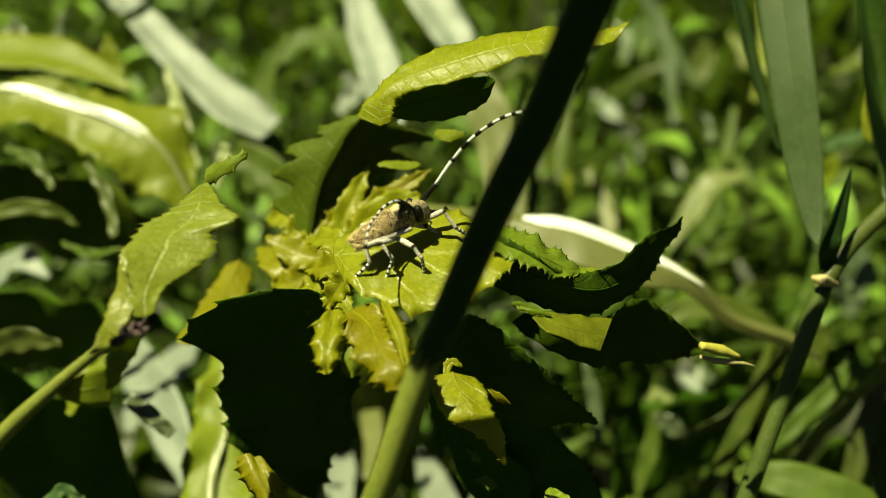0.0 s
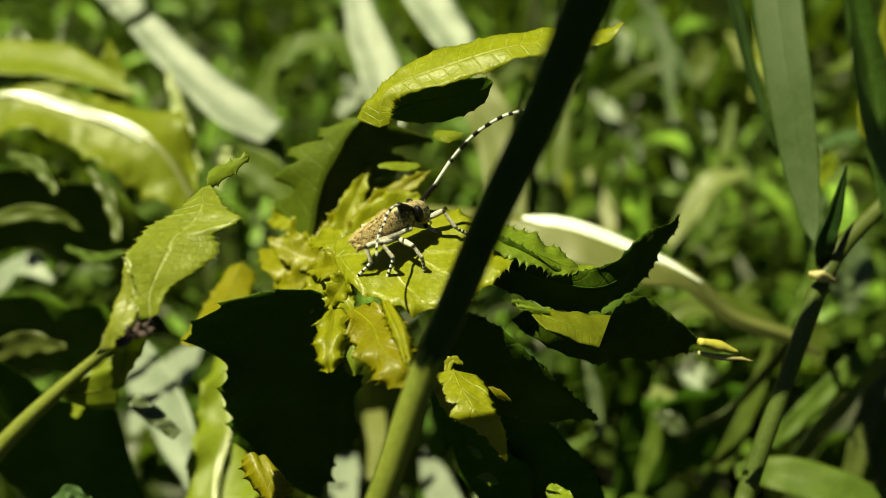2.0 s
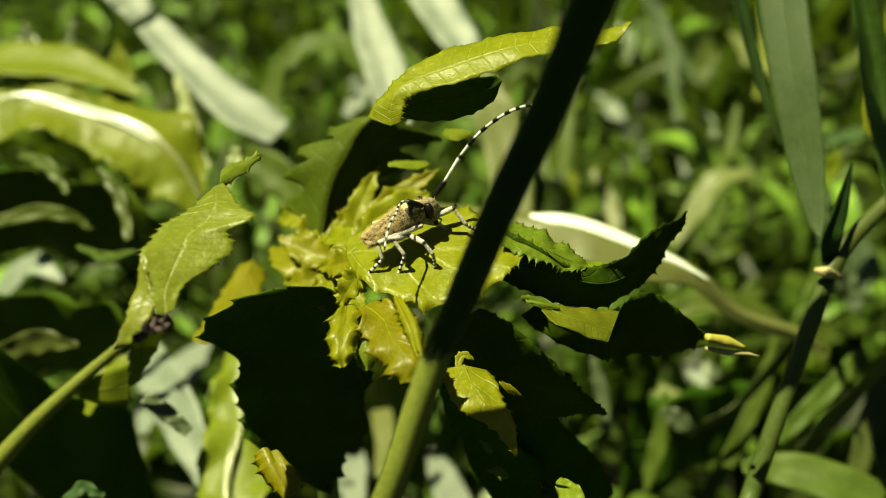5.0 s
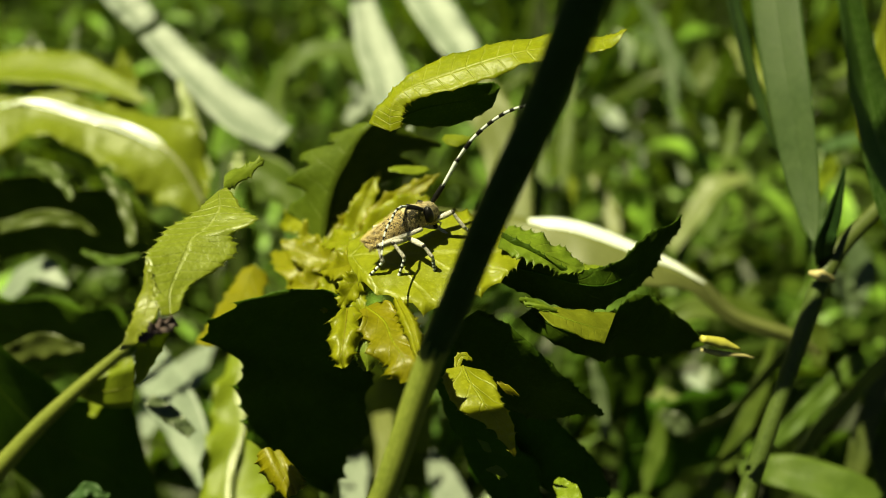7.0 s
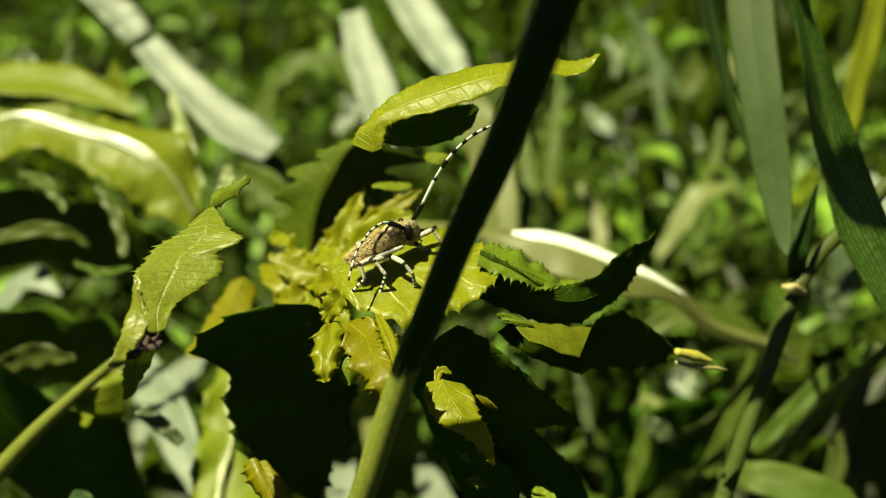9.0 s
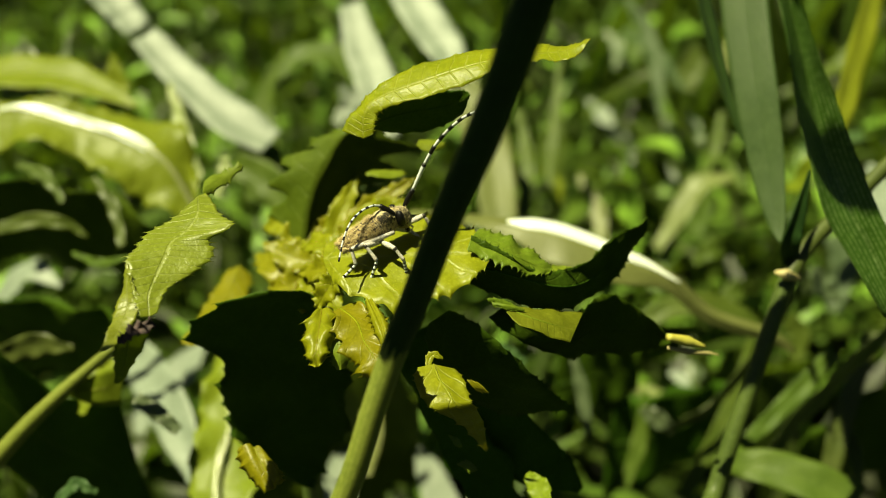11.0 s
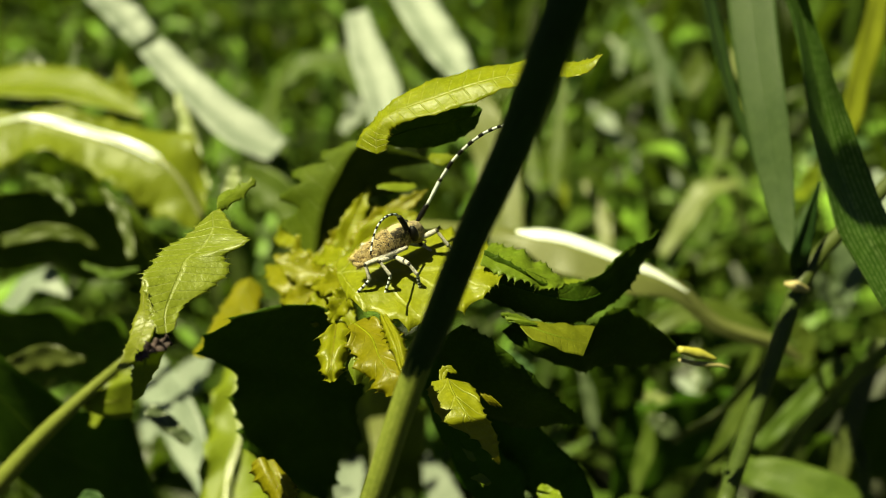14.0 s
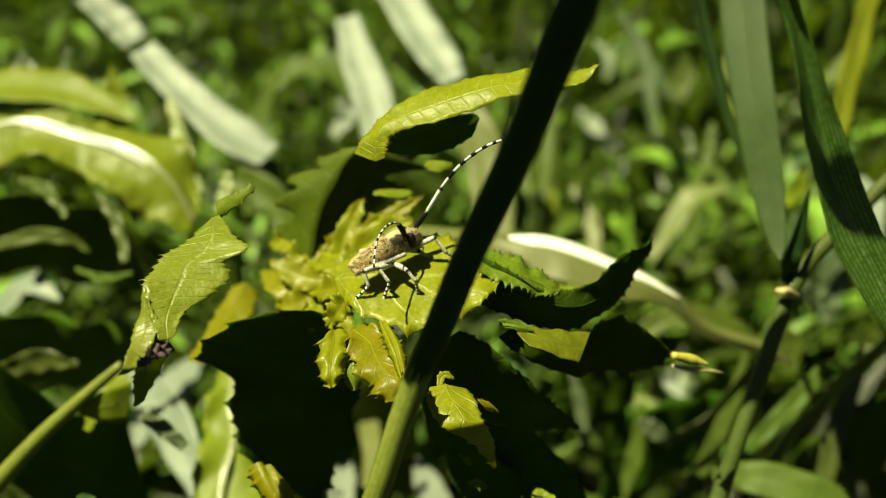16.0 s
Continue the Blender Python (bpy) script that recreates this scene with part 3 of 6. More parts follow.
    leaf([((-0.0020, 0.1976, 0.3143), (-0.0017, 0.1989, 0.3145), (-0.0012, 0.2002, 0.3147)), ((0.0010, 0.1970, 0.3132), (0.0015, 0.1985, 0.3139), (0.0017, 0.2001, 0.3145)), ((0.0044, 0.1992, 0.3130), (0.0046, 0.1994, 0.3135), (0.0047, 0.1997, 0.3139))], THISTLE, "", rib=False, teeth=0.0003, count=4, seed=46)
    # young leaves at the heart
    for k, (a, m, b, w) in enumerate((
            ((-0.0261, 0.2038, 0.2810), (-0.0229, 0.2109, 0.2893), (-0.0177, 0.2180, 0.2977), 0.00282), ((-0.0233, 0.2043, 0.2838), (-0.0161, 0.2104, 0.2904), (-0.0026, 0.2157, 0.2976), 0.00282),
            ((-0.0247, 0.2043, 0.2838), (-0.0127, 0.2092, 0.2903), (-0.0053, 0.2108, 0.2932), 0.00385), ((-0.0272, 0.2014, 0.2808), (-0.0342, 0.2038, 0.2810), (-0.0430, 0.2093, 0.2825), 0.00385),
            ((-0.0283, 0.2060, 0.2828), (-0.0334, 0.2107, 0.2849), (-0.0384, 0.2102, 0.2820), 0.00359), ((-0.0252, 0.1904, 0.2858), (-0.0270, 0.1792, 0.2883), (-0.0282, 0.1725, 0.2848), 0.00228),
            ((-0.0232, 0.1896, 0.2863), (-0.0218, 0.1760, 0.2889), (-0.0191, 0.1697, 0.2860), 0.00260), ((-0.0276, 0.2053, 0.2816), (-0.0251, 0.2098, 0.2853), (-0.0226, 0.2143, 0.2891), 0.00385),
            ((-0.0314, 0.2124, 0.2759), (-0.0386, 0.2041, 0.2776), (-0.0473, 0.2183, 0.2741), 0.00371), ((-0.0286, 0.2007, 0.2796), (-0.0352, 0.1987, 0.2762), (-0.0413, 0.2018, 0.2735), 0.00337), ((-0.0317, 0.2163, 0.2786), (-0.0394, 0.2223, 0.2810), (-0.0459, 0.2254, 0.2785), 0.00371),
            ((-0.0255, 0.1924, 0.2832), (-0.0303, 0.1873, 0.2803), (-0.0331, 0.1821, 0.2754), 0.00264), ((-0.0189, 0.1741, 0.2976), (-0.0234, 0.1767, 0.2940), (-0.0295, 0.1814, 0.2901), 0.00282), ((-0.0180, 0.1693, 0.2972), (-0.0211, 0.1684, 0.2937), (-0.0238, 0.1671, 0.2894), 0.00251), ((-0.0205, 0.1785, 0.2971), (-0.0247, 0.1846, 0.2957), (-0.0300, 0.1913, 0.2914), 0.00266), ((-0.0320, 0.2166, 0.2751), (-0.0354, 0.2244, 0.2807), (-0.0396, 0.2301, 0.2826), 0.00314))):
        part("young_leaf", ribbon([a, m, b], [w * 0.4, w, w * 0.85, w * 0.05], (0.1, -0.7, 0.7), 0.3, teeth=0.0009, count=8, wavy=0.0006, nu=60, nv=8, seed=20 + k), YOUNG, ob)
    # bent leaf to the side, with its withered tip
    leaf([((-0.0476, 0.1673, 0.3158), (-0.0463, 0.1689, 0.3165), (-0.0449, 0.1701, 0.3166)),
          ((-0.0495, 0.1605, 0.3160), (-0.0444, 0.1599, 0.3170), (-0.0396, 0.1590, 0.3173)),
          ((-0.0527, 0.1555, 0.3153), (-0.0458, 0.1557, 0.3156), (-0.0366, 0.1551, 0.3167)),
          ((-0.0541, 0.1508, 0.3151), (-0.0481, 0.1518, 0.3150), (-0.0411, 0.1531, 0.3151)),
          ((-0.0550, 0.1470, 0.3146), (-0.0485, 0.1490, 0.3141), (-0.0400, 0.1506, 0.3129)),
          ((-0.0535, 0.1425, 0.3129), (-0.0496, 0.1445, 0.3122), (-0.0433, 0.1463, 0.3114)),
          ((-0.0522, 0.1389, 0.3107), (-0.0501, 0.1399, 0.3104), (-0.0474, 0.1423, 0.3104)),
          ((-0.0506, 0.1355, 0.3088), (-0.0494, 0.1364, 0.3082), (-0.0482, 0.1376, 0.3083))], BENT, "bent pale leaf with lit face", rib=False, spines=0.0006, teeth=0.0007, count=20, nv=14, wavy=0.0003, crinkle=0.0004, seed=9)
    leaf([((-0.0552, 0.1469, 0.3145), (-0.0550, 0.1471, 0.3143), (-0.0547, 0.1470, 0.3141)),
          ((-0.0556, 0.1427, 0.3111), (-0.0545, 0.1425, 0.3118), (-0.0532, 0.1421, 0.3126)),
          ((-0.0560, 0.1378, 0.3086), (-0.0538, 0.1380, 0.3089), (-0.0515, 0.1382, 0.3097)),
          ((-0.0559, 0.1313, 0.3074), (-0.0544, 0.1323, 0.3072), (-0.0526, 0.1336, 0.3070)),
          ((-0.0564, 0.1284, 0.3065), (-0.0552, 0.1286, 0.3067), (-0.0537, 0.1299, 0.3069))], BENT, "", rib=False, teeth=0.0003, count=12, spines=0.0004, seed=47)
    leaf([((-0.0464, 0.1758, 0.3165), (-0.0457, 0.1714, 0.3168), (-0.0455, 0.1688, 0.3163)), ((-0.0429, 0.1785, 0.3172), (-0.0427, 0.1769, 0.3165), (-0.0423, 0.1754, 0.3157)), ((-0.0393, 0.1812, 0.3179), (-0.0392, 0.1810, 0.3175), (-0.0391, 0.1808, 0.3171))], DEEP, "", teeth=0.0007, count=5, seed=10)
    leaf([((-0.0531, 0.1297, 0.3086), (-0.0519, 0.1318, 0.3082), (-0.0485, 0.1352, 0.3081)), ((-0.0539, 0.1287, 0.3049), (-0.0527, 0.1303, 0.3037), (-0.0509, 0.1334, 0.3031)), ((-0.0544, 0.1271, 0.3002), (-0.0540, 0.1280, 0.2997), (-0.0531, 0.1293, 0.2999))], THISTLE, "curled leaf tip", teeth=0.0006, count=6, seed=11)
    part("withered_tip", ribbon([(-0.0528, 0.1283, 0.3082), (-0.0504, 0.1300, 0.3092), (-0.0482, 0.1341, 0.3083)], [0.00036, 0.00072, 0.00081], (0.1, -0.8, 0.6), 0.5, teeth=0.0008, count=7, wavy=0.0008, waves=5, nu=50, seed=4), WITHERED, ob, "brown withered leaf edge")
    # lower leaves in front
    leaf([((-0.0192, 0.1523, 0.2977), (-0.0171, 0.1546, 0.2977), (-0.0148, 0.1559, 0.2981)),
          ((-0.0168, 0.1457, 0.2983), (-0.0132, 0.1482, 0.2986), (-0.0097, 0.1498, 0.2994)),
          ((-0.0157, 0.1405, 0.2973), (-0.0113, 0.1414, 0.2989), (-0.0069, 0.1433, 0.3002)),
          ((-0.0125, 0.1365, 0.2964), (-0.0091, 0.1364, 0.2982), (-0.0055, 0.1368, 0.2989)),
          ((-0.0098, 0.1342, 0.2944), (-0.0086, 0.1335, 0.2952), (-0.0069, 0.1336, 0.2953))], YOUNG, "bright lobed lower leaf", spines=0.0012, teeth=0.0016, count=8, lobes=0.30, lobe_count=4, wavy=0.0012, crinkle=0.0013, nu=110, nv=12, seed=12)
    leaf([((-0.0226, 0.1513, 0.2981), (-0.0206, 0.1536, 0.2981), (-0.0181, 0.1533, 0.2975)),
          ((-0.0232, 0.1461, 0.2970), (-0.0205, 0.1465, 0.2977), (-0.0176, 0.1474, 0.2973)),
          ((-0.0227, 0.1426, 0.2950), (-0.0206, 0.1420, 0.2960), (-0.0185, 0.1430, 0.2957)),
          ((-0.0212, 0.1405, 0.2934), (-0.0204, 0.1405, 0.2934), (-0.0194, 0.1408, 0.2939))], YOUNG, "", spines=0.0010, teeth=0.0010, count=5, wavy=0.0008, bulge=0.0008, seed=27)
    leaf([((-0.0176, 0.1469, 0.2964), (-0.0165, 0.1471, 0.2968), (-0.0155, 0.1468, 0.2963)), ((-0.0181, 0.1440, 0.2935), (-0.0164, 0.1434, 0.2944), (-0.0146, 0.1443, 0.2938)), ((-0.0171, 0.1426, 0.2910), (-0.0162, 0.1418, 0.2916), (-0.0152, 0.1428, 0.2914))], DEEP, "", rib=False, teeth=0.0006, count=4, seed=28)
    leaf([((-0.0114, 0.1500, 0.3017), (-0.0106, 0.1501, 0.3019), (-0.0096, 0.1500, 0.3017)), ((-0.0093, 0.1433, 0.3002), (-0.0078, 0.1427, 0.3012), (-0.0066, 0.1438, 0.3010)), ((-0.0069, 0.1363, 0.2980), (-0.0061, 0.1355, 0.2987), (-0.0052, 0.1365, 0.2985))], YOUNG, "", spines=0.0008, teeth=0.0006, count=7, bulge=0.001, seed=13)
    # leaves to the far side
    leaf([((0.0095, 0.1636, 0.2974), (0.0091, 0.1630, 0.3023), (0.0099, 0.1652, 0.3082)),
          ((0.0185, 0.1634, 0.2930), (0.0175, 0.1627, 0.2999), (0.0163, 0.1635, 0.3051)),
          ((0.0289, 0.1649, 0.2897), (0.0285, 0.1648, 0.2954), (0.0243, 0.1648, 0.2994)),
          ((0.0383, 0.1734, 0.2883), (0.0363, 0.1720, 0.2928), (0.0329, 0.1704, 0.2971)),
          ((0.0441, 0.1787, 0.2915), (0.0423, 0.1774, 0.2953), (0.0394, 0.1752, 0.2995)),
          ((0.0484, 0.1817, 0.2966), (0.0471, 0.1806, 0.2989), (0.0451, 0.1795, 0.3009)),
          ((0.0495, 0.1808, 0.3032), (0.0496, 0.1809, 0.3033), (0.0497, 0.1809, 0.3033))], DEEP_SHADE, "dark toothed leaf with a lit margin", spines=0.0007, teeth=0.0007, count=20, nv=12, wavy=0.0005, seed=14)
    # sunlight on the margin, put in as a lighter green strip
    leaf([((0.0090, 0.1624, 0.3063), (0.0099, 0.1654, 0.3074), (0.0117, 0.1703, 0.3069)),
          ((0.0141, 0.1617, 0.3040), (0.0153, 0.1646, 0.3051), (0.0167, 0.1695, 0.3056)),
          ((0.0184, 0.1617, 0.3020), (0.0197, 0.1645, 0.3030), (0.0207, 0.1693, 0.3032)),
          ((0.0224, 0.1627, 0.2999), (0.0238, 0.1653, 0.3003), (0.0251, 0.1687, 0.3002)),
          ((0.0263, 0.1654, 0.2985), (0.0269, 0.1665, 0.2984), (0.0273, 0.1677, 0.2984))], DEEP, "lit crinkled margin of a dark leaf", spines=0.0006, teeth=0.0010, count=12, crinkle=0.0016, seed=34)
    leaf([((0.0273, 0.1737, 0.2948), (0.0279, 0.1747, 0.2947), (0.0285, 0.1758, 0.2946)), ((0.0297, 0.1731, 0.2939), (0.0303, 0.1743, 0.2940), (0.0309, 0.1755, 0.2941)), ((0.0330, 0.1750, 0.2931), (0.0332, 0.1751, 0.2933), (0.0335, 0.1753, 0.2935))], THISTLE, "", rib=False, teeth=0.0002, count=3, seed=48)
    # sun patch on the pointed leaf, put in as a lighter piece
    leaf([((0.0166, 0.1530, 0.2970), (0.0172, 0.1550, 0.2964), (0.0181, 0.1578, 0.2953)),
          ((0.0193, 0.1500, 0.2958), (0.0219, 0.1540, 0.2948), (0.0235, 0.1592, 0.2937)),
          ((0.0248, 0.1506, 0.2928), (0.0270, 0.1549, 0.2923), (0.0288, 0.1614, 0.2916)),
          ((0.0297, 0.1523, 0.2898), (0.0314, 0.1570, 0.2899), (0.0337, 0.1637, 0.2895))], THISTLE, "sun patch of a pointed leaf, a lighter piece", teeth=0.0001, count=10, nv=12, seed=15)
    # the same leaf where shade falls, in the darker colour
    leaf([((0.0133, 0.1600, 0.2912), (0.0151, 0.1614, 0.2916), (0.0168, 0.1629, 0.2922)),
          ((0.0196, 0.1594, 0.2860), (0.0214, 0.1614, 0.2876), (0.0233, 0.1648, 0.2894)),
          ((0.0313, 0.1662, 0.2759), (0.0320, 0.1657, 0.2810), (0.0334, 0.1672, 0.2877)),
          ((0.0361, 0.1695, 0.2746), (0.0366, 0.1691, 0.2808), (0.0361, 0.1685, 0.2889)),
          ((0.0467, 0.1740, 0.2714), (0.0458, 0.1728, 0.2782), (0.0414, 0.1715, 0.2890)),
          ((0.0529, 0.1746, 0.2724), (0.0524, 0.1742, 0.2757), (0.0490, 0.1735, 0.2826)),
          ((0.0551, 0.1709, 0.2760), (0.0552, 0.1713, 0.2766), (0.0549, 0.1717, 0.2775))], DEEP_SHADE, "shaded pointed leaf", spines=0.0007, teeth=0.0006, count=14, nv=12, seed=31)
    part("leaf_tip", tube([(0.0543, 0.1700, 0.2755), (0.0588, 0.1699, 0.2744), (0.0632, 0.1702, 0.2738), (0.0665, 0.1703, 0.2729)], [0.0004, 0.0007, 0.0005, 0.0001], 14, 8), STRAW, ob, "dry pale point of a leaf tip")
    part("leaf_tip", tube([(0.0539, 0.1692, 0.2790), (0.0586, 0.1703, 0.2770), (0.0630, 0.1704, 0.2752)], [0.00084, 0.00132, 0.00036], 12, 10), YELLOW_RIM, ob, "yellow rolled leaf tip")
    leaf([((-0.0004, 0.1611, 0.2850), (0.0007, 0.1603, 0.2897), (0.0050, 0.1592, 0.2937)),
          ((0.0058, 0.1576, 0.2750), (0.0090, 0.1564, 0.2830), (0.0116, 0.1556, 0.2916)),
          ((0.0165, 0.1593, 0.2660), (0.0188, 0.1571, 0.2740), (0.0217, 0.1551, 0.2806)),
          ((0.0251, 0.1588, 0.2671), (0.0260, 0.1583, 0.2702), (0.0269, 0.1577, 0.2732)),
          ((0.0315, 0.1578, 0.2673), (0.0317, 0.1579, 0.2675), (0.0320, 0.1580, 0.2676))], DEEP_SHADE, "", rib=False, spines=0.0007, teeth=0.0006, count=14, seed=16)
    leaf([((-0.0015, 0.1484, 0.2871), (0.0017, 0.1487, 0.2876), (0.0062, 0.1490, 0.2861)),
          ((-0.0019, 0.1447, 0.2866), (0.0029, 0.1448, 0.2868), (0.0075, 0.1455, 0.2860)),
          ((-0.0004, 0.1406, 0.2855), (0.0047, 0.1410, 0.2862), (0.0086, 0.1415, 0.2850)),
          ((0.0024, 0.1384, 0.2836), (0.0062, 0.1388, 0.2844), (0.0094, 0.1399, 0.2842)),
          ((0.0065, 0.1413, 0.2788), (0.0088, 0.1415, 0.2791), (0.0111, 0.1424, 0.2786)),
          ((0.0096, 0.1468, 0.2703), (0.0107, 0.1468, 0.2703), (0.0121, 0.1478, 0.2700)),
          ((0.0123, 0.1529, 0.2608), (0.0126, 0.1528, 0.2607), (0.0128, 0.1529, 0.2609))], BROAD, "small sunlit leaf, its tip hanging in shade", spines=0.0006, teeth=0.0005, count=8, nv=14, seed=17)
    part("curled_leaf", ribbon([(0.0004, 0.1492, 0.2865), (0.0009, 0.1509, 0.2874), (0.0020, 0.1513, 0.2880), (0.0036, 0.1508, 0.2872)], [0.0004, 0.0008, 0.0007, 0.0002], (0.1, -0.6, 0.8), 0.4, nu=30, teeth=0.0003, count=5, seed=49), YOUNG, ob)
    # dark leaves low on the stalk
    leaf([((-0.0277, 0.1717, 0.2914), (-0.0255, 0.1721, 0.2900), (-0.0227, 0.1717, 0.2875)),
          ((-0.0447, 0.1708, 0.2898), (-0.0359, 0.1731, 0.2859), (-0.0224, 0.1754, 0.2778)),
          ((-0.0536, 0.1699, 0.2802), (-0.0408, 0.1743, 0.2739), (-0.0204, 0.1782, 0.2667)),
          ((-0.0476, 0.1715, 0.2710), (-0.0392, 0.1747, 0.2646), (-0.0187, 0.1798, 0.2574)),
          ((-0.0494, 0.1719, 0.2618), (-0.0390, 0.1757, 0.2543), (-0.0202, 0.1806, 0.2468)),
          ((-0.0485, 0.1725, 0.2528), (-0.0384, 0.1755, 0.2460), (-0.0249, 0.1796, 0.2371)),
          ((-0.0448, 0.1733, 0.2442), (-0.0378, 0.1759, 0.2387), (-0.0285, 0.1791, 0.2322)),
          ((-0.0355, 0.1755, 0.2320), (-0.0329, 0.1748, 0.2308), (-0.0302, 0.1745, 0.2302))], DEEP_SHADE, "large dark lower leaf in shade", rib=False, spines=0.0012, teeth=0.0018, count=11, lobes=0.15, lobe_count=4, wavy=0.001, nv=14, seed=18)
    leaf([((-0.0076, 0.1675, 0.2761), (-0.0040, 0.1691, 0.2808), (0.0007, 0.1694, 0.2834)), ((-0.0011, 0.1666, 0.2586), (0.0019, 0.1663, 0.2620), (0.0079, 0.1659, 0.2654)), ((0.0058, 0.1645, 0.2408), (0.0108, 0.1643, 0.2427), (0.0188, 0.1643, 0.2486)), ((0.0149, 0.1615, 0.2298), (0.0187, 0.1615, 0.2298), (0.0226, 0.1622, 0.2309))], DEEP_SHADE, "", teeth=0.0004, count=12, lobes=0.2, seed=19)
    leaf([((0.0055, 0.1691, 0.2749), (0.0079, 0.1715, 0.2791), (0.0138, 0.1715, 0.2791)), ((0.0095, 0.1671, 0.2534), (0.0156, 0.1682, 0.2573), (0.0217, 0.1686, 0.2601)), ((0.0213, 0.1667, 0.2387), (0.0262, 0.1677, 0.2445), (0.0326, 0.1684, 0.2456)), ((0.0357, 0.1669, 0.2350), (0.0364, 0.1672, 0.2356), (0.0370, 0.1675, 0.2361))], DEEP_SHADE, "", teeth=0.0004, count=12, seed=21)
    # next four: lighter pieces put in for sun spots on dark leaves
    leaf([((0.0084, 0.1503, 0.2822), (0.0095, 0.1497, 0.2813), (0.0104, 0.1491, 0.2802)), ((0.0108, 0.1492, 0.2824), (0.0119, 0.1487, 0.2816), (0.0130, 0.1481, 0.2805))], YOUNG, "", rib=False, teeth=0.0005, count=4, seed=37)
    leaf([((0.0128, 0.1553, 0.2989), (0.0138, 0.1547, 0.2980), (0.0148, 0.1535, 0.2979)), ((0.0160, 0.1558, 0.2979), (0.0170, 0.1545, 0.2976), (0.0175, 0.1541, 0.2970)), ((0.0201, 0.1558, 0.2959), (0.0204, 0.1557, 0.2957), (0.0205, 0.1556, 0.2955))], DEEP, "", rib=False, teeth=0.0005, count=5, bulge=0.0008, seed=38)
    leaf([((0.0044, 0.1454, 0.2718), (0.0052, 0.1448, 0.2708), (0.0059, 0.1443, 0.2699)), ((0.0063, 0.1451, 0.2713), (0.0069, 0.1447, 0.2705), (0.0072, 0.1441, 0.2696))], DEEP, "", rib=False, teeth=0.0003, count=4, seed=39)
    leaf([((0.0060, 0.1409, 0.2680), (0.0073, 0.1406, 0.2674), (0.0084, 0.1399, 0.2663)), ((0.0082, 0.1413, 0.2687), (0.0094, 0.1409, 0.2680), (0.0103, 0.1402, 0.2669))], DEEP, "", rib=False, teeth=0.0003, count=4, seed=41)
    leaf([((-0.0578, 0.2266, 0.2645), (-0.0541, 0.2272, 0.2655), (-0.0506, 0.2257, 0.2629)), ((-0.0612, 0.2135, 0.2618), (-0.0568, 0.2135, 0.2618), (-0.0522, 0.2132, 0.2612)), ((-0.0646, 0.1966, 0.2606), (-0.0619, 0.1955, 0.2605), (-0.0597, 0.1963, 0.2600))], YOUNG, "", teeth=0.0009, count=6, seed=23)
    low = [((-0.0704, 0.2477, 0.2211), (-0.0663, 0.2491, 0.2235), (-0.0624, 0.2476, 0.2208)), ((-0.0725, 0.2337, 0.2168), (-0.0665, 0.2362, 0.2170), (-0.0579, 0.2362, 0.2191)), ((-0.0728, 0.2208, 0.2105), (-0.0644, 0.2232, 0.2106), (-0.0580, 0.2224, 0.2113)), ((-0.0733, 0.2075, 0.2034), (-0.0649, 0.2098, 0.2034), (-0.0529, 0.2091, 0.2041)), ((-0.0669, 0.1939, 0.1958), (-0.0622, 0.1939, 0.1958), (-0.0576, 0.1939, 0.1958))]
    lf = leaf(low, THISTLE, "blurred bright leaf, white highlight laid on as a strip", rib=False, teeth=0.001, count=7, wavy=0.002, seed=24)
    # cream ribbon stands in for the white highlight down the leaf
    part("midrib", ribbon([(-0.0655, 0.2459, 0.2220), (-0.0651, 0.2337, 0.2168), (-0.0627, 0.2217, 0.2119), (-0.0654, 0.2083, 0.2048), (-0.0624, 0.1924, 0.1973)], [0.00051, 0.00154, 0.00066, 0.00160, 0.00080], (-0.1, -0.7, 0.7), -0.2, nu=40, wavy=0.001), CREAM, lf)
    leaf([((-0.0415, 0.1520, 0.2633), (-0.0383, 0.1529, 0.2629), (-0.0360, 0.1521, 0.2614)), ((-0.0402, 0.1491, 0.2603), (-0.0360, 0.1489, 0.2620), (-0.0322, 0.1488, 0.2598)), ((-0.0353, 0.1448, 0.2568), (-0.0329, 0.1446, 0.2585), (-0.0314, 0.1459, 0.2588))], YOUNG, "", teeth=0.0008, count=5, bulge=0.0015, seed=25)


